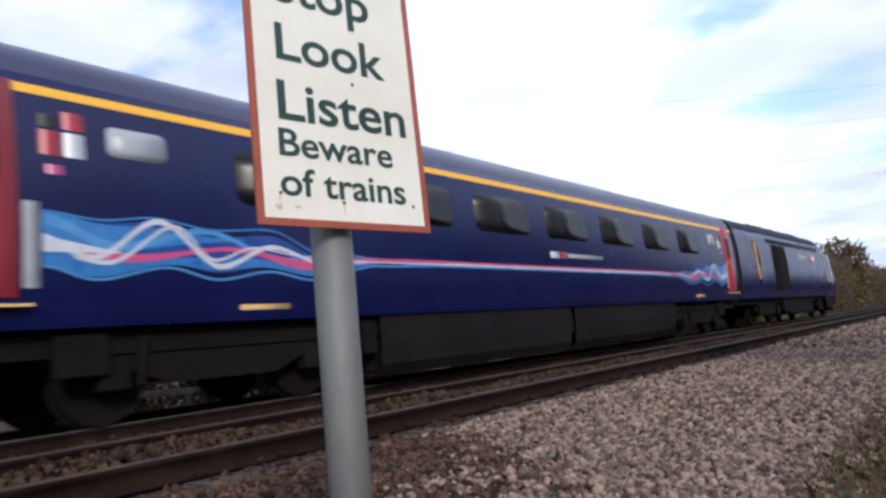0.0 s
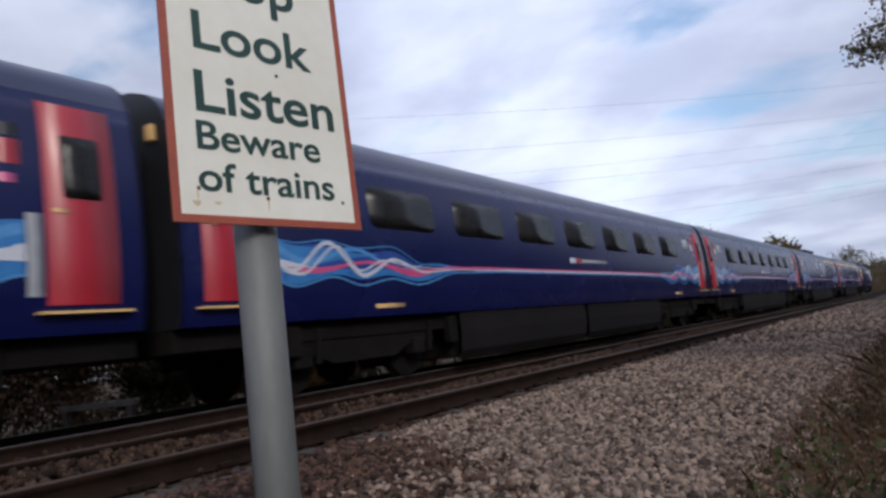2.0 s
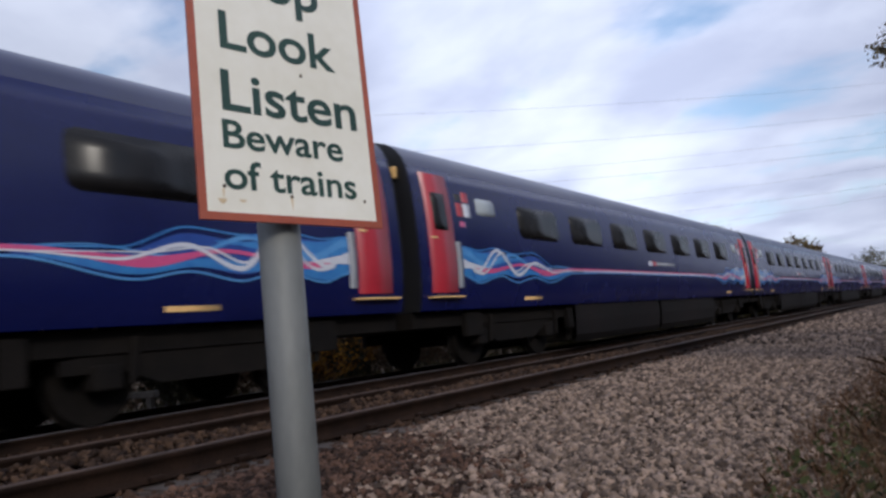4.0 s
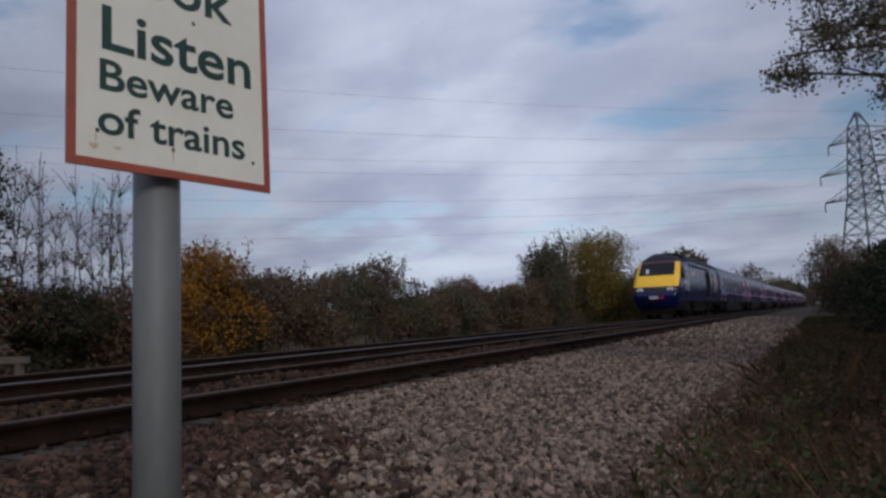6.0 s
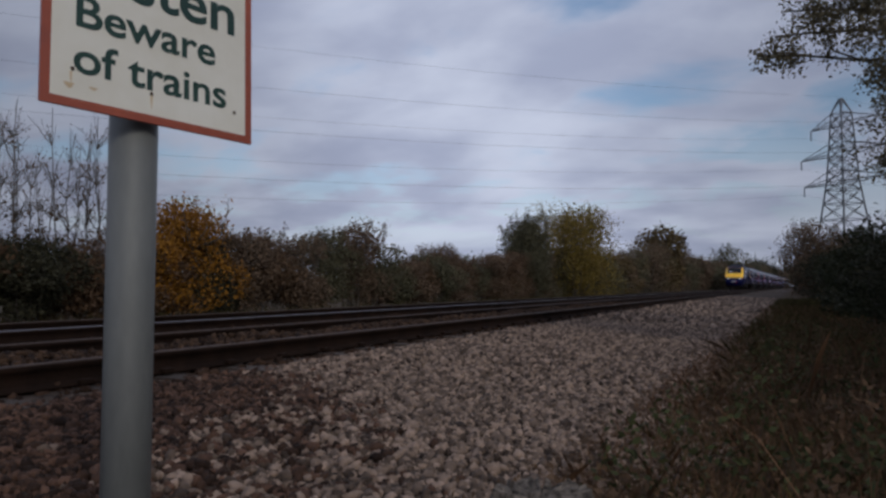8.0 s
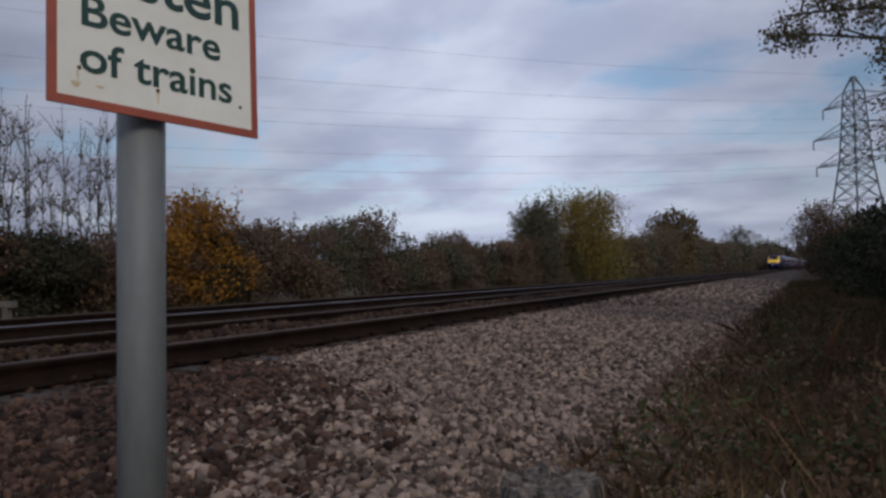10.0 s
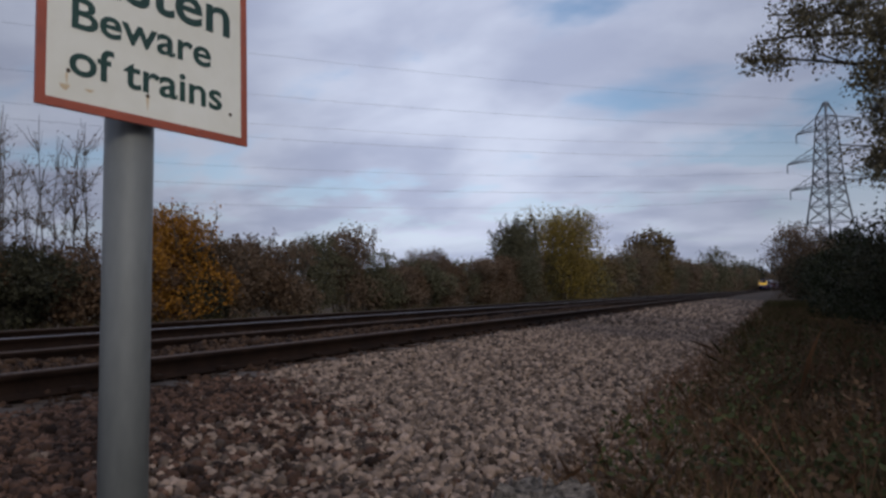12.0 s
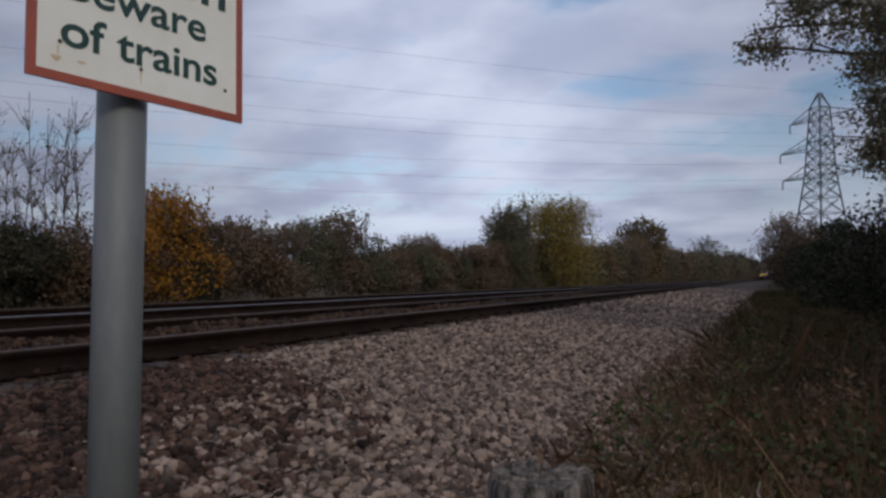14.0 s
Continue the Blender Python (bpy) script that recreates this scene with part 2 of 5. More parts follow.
# ---- mesh helpers ----
def mesh_object(name, V, F, mats, parent=None, label="", smooth=False, index=None):
    me = bpy.data.meshes.new(name)
    V = np.asarray(V, dtype=np.float32)
    F = np.asarray(F, dtype=np.int32)
    me.vertices.add(len(V))
    me.vertices.foreach_set("co", V.ravel())
    k = F.shape[1]
    me.loops.add(F.size)
    me.loops.foreach_set("vertex_index", F.ravel())
    me.polygons.add(len(F))
    me.polygons.foreach_set("loop_start", np.arange(0, F.size, k, dtype=np.int32))
    me.update(calc_edges=True)
    for m in (mats if isinstance(mats, (list, tuple)) else [mats]):
        me.materials.append(m)
    if index is not None:
        me.polygons.foreach_set("material_index", np.asarray(index, dtype=np.int32))
    if smooth:
        me.polygons.foreach_set("use_smooth", np.ones(len(F), dtype=bool))
    ob = new(name, me)
    ob.parent = parent
    return tagged(ob, label)


def part(name, bm, mat, parent=None, label="", smooth=False):
    me = bpy.data.meshes.new(name)
    bm.normal_update()
    bm.to_mesh(me)
    bm.free()
    me.materials.append(mat)
    if smooth:
        for p in me.polygons:
            p.use_smooth = True
    ob = new(name, me)
    ob.parent = parent
    return tagged(ob, label)


def thing(name, m, label, category, group="", kind=""):
    ob = new(name)
    ob.empty_display_size = 0.1
    ob.matrix_basis = m
    return tagged(ob, label, category, group, kind)


def add_box(bm, lo, hi, bevel=0.0):
    c = [(a + b) / 2 for a, b in zip(lo, hi)]
    s = [abs(b - a) for a, b in zip(lo, hi)]
    g = bmesh.ops.create_cube(bm, size=1.0, matrix=Matrix.Translation(c) @ Matrix.Diagonal((*s, 1)))
    if bevel:
        es = list({e for v in g["verts"] for e in v.link_edges})
        bmesh.ops.bevel(bm, geom=es, offset=bevel, segments=2, affect="EDGES", profile=0.5)
    return bm


def box(lo, hi, bevel=0.0):
    return add_box(bmesh.new(), lo, hi, bevel)


def add_rod(bm, a, b, r, r2=None, n=8):
    a, b = Vector(a), Vector(b)
    d = b - a
    m = Matrix.Translation((a + b) / 2) @ d.to_track_quat("Z", "Y").to_matrix().to_4x4()
    bmesh.ops.create_cone(bm, cap_ends=True, segments=n, radius1=r, radius2=r if r2 is None else r2, depth=d.length, matrix=m)
    return bm


def rod(a, b, r, r2=None, n=8):
    return add_rod(bmesh.new(), a, b, r, r2, n)


# ---- the lie of the land ----
def bend(y):
    """How far the line swings to the right, far ahead."""
    return 6.3e-5 * max(0.0, y - 40.0) ** 2


RAILS = (-4.12, -5.625, -7.34, -8.845)
NEAR_TRACK, FAR_TRACK = -4.872, -8.092


def ground_z(x, y):
    """Height of the ground: the ballast bed, its shoulder, and the verge."""
    pts = ((-400, -0.9), (-60, -0.8), (-14, -0.55), (-11.6, -0.45), (-10.6, -0.20), (-3.75, -0.185), (-3.2, -0.22), (-2.0, -0.28), (-0.8, -0.33), (1.2, -0.30), (3.0, -0.2), (8, -0.3), (400, -0.6))
    x = x - bend(y)
    for (x0, z0), (x1, z1) in zip(pts, pts[1:]):
        if x <= x1:
            return z0 + (z1 - z0) * (x - x0) / (x1 - x0)
    return pts[-1][1]


def build_ground():
    xs = [-3000, -1500, -700, -400, -200, -120, -60, -40, -25, -18, -14, -12.5, -11.6, -11, -10.6, -9.9, -9.2, -8.5, -7.7, -7, -6.4, -5.6, -4.9, -4.2, -3.75, -3.45, -3.2, -2.8, -2.4, -2.0, -1.6, -1.2, -0.8, -0.4, 0, 0.4, 0.8, 1.2, 1.8, 2.4, 3, 4, 6, 8, 15, 30, 60, 120, 250, 500, 1200, 3000]
    ys = [-3000, -1000, -300, -100, -50, -30, -20] + [(-15 + 0.5 * i) for i in range(0, 90)] + [30 + 4 * i for i in range(60)] + [280 + 20 * i for i in range(22)] + [760, 1000, 1800, 3500]
    V, F, idx = [], [], []
    for y in ys:
        for x in xs:
            s = x + (bend(y) if -14 < x < 4 and y < 700 else 0)
            z = ground_z(s, y) if y < 700 else -0.5
            wob = 0.02 if -10.6 < x < 5 else 0.10
            z += wob * (noise.noise((x * 0.9, y * 0.9, 1.3)) if abs(x) < 100 and abs(y) < 300 else 0)
            if -10.7 < x < -3.7:
                z = min(z, -0.175)
            V.append((s, y, z))
    n = len(xs)
    for j in range(len(ys) - 1):
        for i in range(n - 1):
            F.append((j * n + i, j * n + i + 1, (j + 1) * n + i + 1, (j + 1) * n + i))
            xm = (xs[i] + xs[i + 1]) / 2
            idx.append(0 if -11.6 < xm < -0.9 and ys[j] < 690 else 1)
    ob = mesh_object("ground", V, F, [M_BED, M_SOIL], smooth=True, index=idx)
    tagged(ob, "flat ground with a stone ballast bed under the two tracks", "ground", kind="structure")


def rail_profile():
    """A flat-bottomed rail in section, head at the top: (across, up)."""
    half = [(0.070, -0.159), (0.070, -0.148), (0.022, -0.130), (0.010, -0.118), (0.010, -0.052), (0.034, -0.040), (0.035, -0.010), (0.028, -0.002), (0.0, 0.0)]
    return half + [(-a, b) for a, b in reversed(half[:-1])]


def build_rail(x0, head, label):
    pr = rail_profile()
    ys = [-40 + 4 * i for i in range(20)] + [40 + 8 * i for i in range(80)]
    V = [(x0 + bend(y) + a, y, b) for y in ys for a, b in pr]
    k = len(pr)
    F, idx = [], []
    for j in range(len(ys) - 1):
        for i in range(k):
            i2 = (i + 1) % k
            F.append((j * k + i, j * k + i2, (j + 1) * k + i2, (j + 1) * k + i))
            idx.append(1 if min(pr[i][1], pr[i2][1]) > -0.012 else 0)
    return tagged(mesh_object("rail", V, F, [M_RUST, head], index=idx), label, "rail", "rails of the line", "structure")


def build_tracks():
    for i, x0 in enumerate(RAILS):
        build_rail(x0, M_POLISHED if i == 2 else M_RAILHEAD, "rusty steel running rail with a dull brown head" if i != 2 else "rusty steel running rail with a bright polished head")
    # sleepers: one mesh, shared
    bm = bmesh.new()
    prof = [(-0.13, -0.36), (0.13, -0.36), (0.115, -0.17), (-0.115, -0.17)]
    rows = []
    for x, dz in ((-1.25, 0.0), (-0.95, 0.0), (-0.55, -0.005), (0, -0.03), (0.55, -0.005), (0.95, 0.0), (1.25, 0.0)):
        rows.append([bm.verts.new((x, a, b + (dz if b > -0.3 else 0))) for a, b in prof])
    for r0, r1 in zip(rows, rows[1:]):
        for i in range(4):
            bm.faces.new((r0[i], r0[(i + 1) % 4], r1[(i + 1) % 4], r1[i]))
    bm.faces.new(rows[0]), bm.faces.new(rows[-1])
    bmesh.ops.recalc_face_normals(bm, faces=bm.faces)
    me = bpy.data.meshes.new("sleeper")
    bm.to_mesh(me)
    bm.free()
    me.materials.append(M_SLEEPER)
    clip = bpy.data.meshes.new("rail_clip")
    cb = bmesh.new()
    for s in (-1, 1):
        add_box(cb, (s * 0.075 - 0.03, -0.05, -0.158), (s * 0.075 + 0.03, 0.05, -0.118), 0.012)
    cb.to_mesh(clip)
    cb.free()
    clip.materials.append(M_RUST)
    for x0, lab in ((NEAR_TRACK, "near railway track bed with concrete sleepers"), (FAR_TRACK, "far railway track bed with concrete sleepers")):
        tr = thing("track", Matrix(), lab, "railway track", "tracks of the line", "structure")
        y = -9.0
        while y < 70:
            ob = new("sleeper", me)
            ob.parent = tr
            ob.matrix_basis = pose(x0 + bend(y), y, 0.0, 0, 0, random.uniform(-0.6, 0.6))
            if y < 26:
                for r in (-0.7525, 0.7525):
                    c = new("rail_clip", clip)
                    c.parent = ob
                    c.matrix_basis = pose(r, 0, 0.0)
            y += 0.65


# ---- the warning sign ----
def text_mesh(name, words, width, cap, mat, parent, at):
    """Words as flat raised letters: scaled to a width and a capital height, lower left at (x, z) of the plate."""
    cu = bpy.data.curves.new(name, "FONT")
    cu.body = words
    cu.extrude = 0.004
    cu.offset = 0.016
    tmp = bpy.data.objects.new(name, cu)
    scene.collection.objects.link(tmp)
    bpy.context.view_layer.update()
    me = bpy.data.meshes.new_from_object(tmp.evaluated_get(bpy.context.evaluated_depsgraph_get()))
    bpy.data.objects.remove(tmp)
    co = np.empty(len(me.vertices) * 3, dtype=np.float32)
    me.vertices.foreach_get("co", co)
    co = co.reshape(-1, 3)
    x0, x1 = co[:, 0].min(), co[:, 0].max()
    capital = 0.69                         # capital height of the built-in font at size 1
    out = np.empty_like(co)
    out[:, 0] = at[0] + (co[:, 0] - x0) / (x1 - x0) * width
    out[:, 2] = at[1] + co[:, 1] / capital * cap
    out[:, 1] = -0.0022 - (co[:, 2] + 0.004) * 0.05
    me.vertices.foreach_set("co", out.ravel())
    me.update()
    me.materials.clear()
    me.materials.append(mat)
    ob = new(name, me)
    ob.parent = parent
    return tagged(ob, "dark green letters reading " + words)


def build_sign():
    W, H = 0.452, 0.70
    yaw = 77.74
    post = thing("sign_post", pose(-1.238, 1.879, -0.75, 0, 0, yaw), "round grey galvanised steel post standing in ballast", "post")
    bm = bmesh.new()
    r = 0.047
    bmesh.ops.create_cone(bm, cap_ends=True, segments=40, radius1=r, radius2=r, depth=2.26, matrix=Matrix.Translation((0, 0, 1.13)))
    bmesh.ops.create_cone(bm, cap_ends=True, segments=40, radius1=r + 0.003, radius2=r - 0.012, depth=0.02, matrix=Matrix.Translation((0, 0, 2.27)))
    part("tube", bm, M_POST, post, "", True)
    for z in (1.72, 2.12):
        bm = bmesh.new()
        bmesh.ops.create_cone(bm, cap_ends=True, segments=32, radius1=r + 0.004, radius2=r + 0.004, depth=0.035, matrix=Matrix.Translation((0, 0, z)))
        part("clamp_band", bm, M_SIGN_BACK, post)

    plate = thing("warning_sign", Matrix(), "white enamel warning sign with red-brown border, on a grey post", "sign")
    plate.matrix_basis = pose(-1.2137, 1.6534, 0.7912, -2.73, 1.04, yaw)
    part("panel", box((0.016, -0.0015, 0.016), (W - 0.016, 0.004, H - 0.016)), M_SIGN, plate)
    bm = bmesh.new()
    t = 0.0165
    for lo, hi in (((0, -0.0022, 0), (W, 0.0045, t)), ((0, -0.0022, H - t), (W, 0.0045, H)), ((0, -0.0022, t), (t, 0.0045, H - t)), ((W - t, -0.0022, t), (W, 0.0045, H - t))):
        add_box(bm, lo, hi)
    part("border", bm, M_SIGN_RED, plate, "faded red-brown painted border")
    part("backing", box((0.03, 0.0045, 0.05), (W - 0.03, 0.012, 0.075)), M_SIGN_BACK, plate)
    for words, x, z, w, cap in (("Stop", 0.066, 0.520, 0.262, 0.088), ("Look", 0.069, 0.379, 0.291, 0.084), ("Listen", 0.064, 0.239, 0.342, 0.088), ("Beware", 0.060, 0.156, 0.297, 0.060), ("of trains", 0.057, 0.068, 0.328, 0.060)):
        text_mesh("lettering", words, w, cap, M_LETTER, plate, (x, z))
    for x, z in ((0.056, 0.0715), (0.211, 0.060), (0.4065, 0.063), (0.262, 0.350), (0.05, 0.64), (0.408, 0.645)):
        bm = bmesh.new()
        bmesh.ops.create_uvsphere(bm, u_segments=8, v_segments=5, radius=0.0042, matrix=Matrix.Translation((x, -0.002, z)) @ Matrix.Diagonal((1, 0.5, 1, 1)))
        part("rivet", bm, M_BOLT, plate)
    # runs of rust below the rivets
    for x, z, w, h in ((0.211, 0.060, 0.006, 0.032), (0.053, 0.066, 0.005, 0.022), (0.095, 0.045, 0.018, 0.006), (0.05, 0.045, 0.02, 0.012)):
        bm = bmesh.new()
        vs = [bm.verts.new((x + a * w, -0.0021, z - b * h)) for a, b in ((-0.5, 0), (0.5, 0), (0.35, 0.5), (0.1, 1), (-0.12, 0.9), (-0.4, 0.45))]
        bm.faces.new(vs)
        part("rust_run", bm, M_STAIN, plate, "faint rust run")


# ---- the train ----
SIDE = ((1.275, 0.96), (1.30, 1.05), (1.345, 1.30), (1.368, 1.60), (1.37, 1.95), (1.36, 2.40), (1.335, 2.80), (1.295, 3.10), (1.25, 3.32))
TOP = ((1.19, 3.46), (1.08, 3.60), (0.90, 3.73), (0.64, 3.82), (0.32, 3.87), (0.0, 3.88))


def side_x(z):
    for (a, z0), (b, z1) in zip(SIDE + TOP, SIDE[1:] + TOP[1:]):
        if z <= z1:
            return a + (b - a) * max(0.0, z - z0) / (z1 - z0)
    return 0.0


def shell(name, prof, y0, y1, mat, parent, label="", steps=6, closed=False):
    """A mirrored section drawn out along the vehicle."""
    full = list(prof) + ([] if closed else [(-a, b) for a, b in reversed(prof) if a > 1e-6])
    V, F = [], []
    ys = [y0 + (y1 - y0) * i / steps for i in range(steps + 1)]
    k = len(full)
    for y in ys:
        V += [(a, y, b) for a, b in full]
    for j in range(steps):
        for i in range(k - 1):
            F.append((j * k + i, j * k + i + 1, (j + 1) * k + i + 1, (j + 1) * k + i))
    ob = mesh_object(name, V, F, mat, parent, label, smooth=True)
    return ob


def end_cap(name, y, mat, parent, label="", prof=SIDE + TOP):
    pts = list(prof) + [(-a, b) for a, b in reversed(prof) if a > 1e-6]
    bm = bmesh.new()
    f = bm.faces.new([bm.verts.new((a, y, b)) for a, b in pts])
    r = bmesh.ops.extrude_face_region(bm, geom=[f])
    bmesh.ops.translate(bm, verts=[v for v in r["geom"] if isinstance(v, bmesh.types.BMVert)], vec=(0, -0.05 if y > 0 else 0.05, 0))
    return part(name, bm, mat, parent, label)


def side_panel(name, s, y0, y1, z0, z1, mat, parent, label="", proud=0.006, corner=0.0, rows=6):
    """A panel that follows the curved side, a little proud of it, with rounded corners."""
    V, F = [], []
    zs = [z0 + (z1 - z0) * i / rows for i in range(rows + 1)]
    if corner:
        zs = sorted(set(zs + [z0 + corner * 0.3, z1 - corner * 0.3]))
    for z in zs:
        inset = 0.0
        for d in (z - z0, z1 - z):
            if corner and d < corner:
                inset = max(inset, corner - math.sqrt(max(0.0, corner ** 2 - (corner - d) ** 2)))
        x = s * (side_x(z) + proud)
        V += [(x, y0 + inset, z), (x, y1 - inset, z), (s * (side_x(z) - 0.02), y0 + inset, z), (s * (side_x(z) - 0.02), y1 - inset, z)]
    for i in range(len(zs) - 1):
        a, b = i * 4, i * 4 + 4
        F += [(a, a + 1, b + 1, b), (a, b, b + 2, a + 2), (a + 1, a + 3, b + 3, b + 1)]
    return mesh_object(name, V, F, mat, parent, label)


def ribbon(name, s, mat, parent, y0, y1, mid, thick, proud=0.008, n=70, label=""):
    """A painted line of changing height and thickness along the side."""
    V, F = [], []
    for i in range(n + 1):
        y = y0 + (y1 - y0) * i / n
        c, t = mid(y), thick(y)
        for z in (c - t / 2, c + t / 2):
            V.append((s * (side_x(z) + proud), y, z))
    for i in range(n):
        F.append((2 * i, 2 * i + 1, 2 * i + 3, 2 * i + 2))
    return mesh_object(name, V, F, mat, parent, label)


def wheelset(parent, y):
    bm = rod((-0.95, y, 0.457), (0.95, y, 0.457), 0.08, n=10)
    part("axle", bm, M_UNDER, parent)
    for s in (-1, 1):
        bm = rod((s * 0.68, y, 0.457), (s * 0.815, y, 0.457), 0.455, n=28)
        add_rod(bm, (s * 0.66, y, 0.457), (s * 0.69, y, 0.457), 0.485, n=28)
        add_rod(bm, (s * 0.81, y, 0.457), (s * 0.85, y, 0.457), 0.16, n=14)
        part("wheel", bm, M_UNDER, parent)


def bogie(parent, y, base=2.6):
    em = new("bogie")
    em.parent = parent
    em.matrix_basis = pose(0, y, 0)
    for d in (-base / 2, base / 2):
        wheelset(em, d)
    for s in (-1, 1):
        bm = bmesh.new()
        pts = ((-1.75, 0.52), (-1.1, 0.52), (-0.7, 0.36), (0.7, 0.36), (1.1, 0.52), (1.75, 0.52), (1.75, 0.66), (0.9, 0.78), (-0.9, 0.78), (-1.75, 0.66))
        f = bm.faces.new([bm.verts.new((s * 0.98, a, b)) for a, b in pts])
        r = bmesh.ops.extrude_face_region(bm, geom=[f])
        bmesh.ops.translate(bm, verts=[v for v in r["geom"] if isinstance(v, bmesh.types.BMVert)], vec=(s * 0.09, 0, 0))
        part("side_frame", bm, M_UNDER, em)
        for d in (-base / 2, base / 2):
            part("axle_box", box((s * 1.02 - 0.11, d - 0.16, 0.34), (s * 1.02 + 0.11, d + 0.16, 0.60), 0.03), M_UNDER, em)
            part("damper", rod((s * 1.12, d + 0.25, 0.38), (s * 1.14, d + 0.30, 0.86), 0.045), M_UNDER, em)
    return em


def livery_end(parent, s, y_end, dirn):
    """Swirling lines that gather towards the middle of the coach. dirn: the way from the end to the middle."""
    def put(name, mat, mid, thick, a, b, proud, label=""):
        ribbon(name, s, mat, parent, y_end + dirn * a, y_end + dirn * b, lambda y: mid((y - y_end) * dirn), lambda y: thick((y - y_end) * dirn), proud, 70, label)

    def along(rows):
        """A smooth wave through a few crests and troughs, metres from the coach end and height."""
        def at(d):
            for (a, p), (b, q) in zip(rows, rows[1:]):
                if d <= b:
                    k = max(0.0, (d - a) / (b - a))
                    return p + (q - p) * k * k * (3 - 2 * k)
            return rows[-1][1]
        return at
    top = along(((1.22, 2.02), (1.75, 1.97), (2.3, 2.03), (3.0, 1.95), (3.75, 2.0), (4.6, 1.74), (5.6, 1.72), (7.2, 1.70)))
    foot = along(((1.22, 1.52), (1.7, 1.40), (2.45, 1.53), (3.05, 1.41), (3.75, 1.51), (4.4, 1.42), (5.6, 1.62), (7.2, 1.645)))
    pink = along(((1.22, 1.71), (2.0, 1.61), (3.25, 1.75), (4.3, 1.60), (5.5, 1.70), (7.2, 1.712)))
    white = along(((1.22, 1.78), (1.65, 1.60), (2.36, 2.00), (3.07, 1.55), (3.80, 1.80), (4.6, 1.62), (5.6, 1.67), (7.2, 1.68)))
    second = along(((1.22, 1.66), (1.8, 1.56), (2.55, 1.96), (3.0, 1.62), (3.55, 1.78), (4.3, 1.70), (5.6, 1.67), (7.2, 1.66)))
    crest = along(((1.22, 1.95), (1.9, 1.72), (2.9, 1.93), (3.9, 1.66), (4.9, 1.76), (5.9, 1.69), (7.2, 1.68)))

    def taper(d, a, b):
        return max(0.0, min(1.0, (b - d) / (b - a)))
    put("livery_wave", M_MID, lambda d: (top(d) + foot(d)) / 2, lambda d: max(0.02, (top(d) - foot(d)) * (0.72 + 0.28 * taper(d, 1.2, 3.0))), 1.22, 5.6, 0.0060, "broad blue wave")
    put("livery_wave", M_CYAN, lambda d: (top(d) + pink(d)) / 2, lambda d: 0.02 + (top(d) - pink(d)) * 0.9 * taper(d, 1.3, 3.4), 1.22, 3.4, 0.0066, "cyan wave")
    put("livery_wave", M_CYAN, lambda d: (foot(d) + pink(d)) / 2, lambda d: 0.02 + (pink(d) - foot(d)) * (0.35 + 0.55 * taper(d, 1.3, 2.6)), 1.22, 5.4, 0.0070, "cyan wave")
    put("livery_wave", M_SKY, lambda d: crest(d), lambda d: 0.012 + 0.10 * taper(d, 1.3, 4.8), 1.22, 5.6, 0.0074, "pale blue wave")
    put("livery_line", M_SKY, lambda d: foot(d), lambda d: 0.026, 1.22, 7.2, 0.0080, "thin pale blue line")
    put("livery_line", M_CYAN, lambda d: top(d), lambda d: 0.022, 1.22, 5.6, 0.0082, "cyan line")
    put("livery_line", M_PINK, pink, lambda d: 0.045 + 0.075 * math.exp(-((d - 4.3) / 0.55) ** 2) + 0.04 * math.exp(-((d - 1.9) / 0.6) ** 2), 1.22, 7.2, 0.0090, "pink line")
    put("livery_line", M_WHITE, second, lambda d: 0.012 + 0.03 * taper(d, 2.2, 4.6), 1.5, 6.4, 0.0100, "thin white line")
    put("livery_line", M_WHITE, white, lambda d: 0.018 + 0.042 * taper(d, 3.4, 5.2), 1.22, 6.6, 0.0106, "white line")
    put("livery_line", M_WHITE, lambda d: 1.72 - 0.08 * (d - 1.2), lambda d: 0.15 * max(0.06, 1 - (d - 1.2) / 0.8), 1.22, 2.0, 0.0112, "white flash by the door")


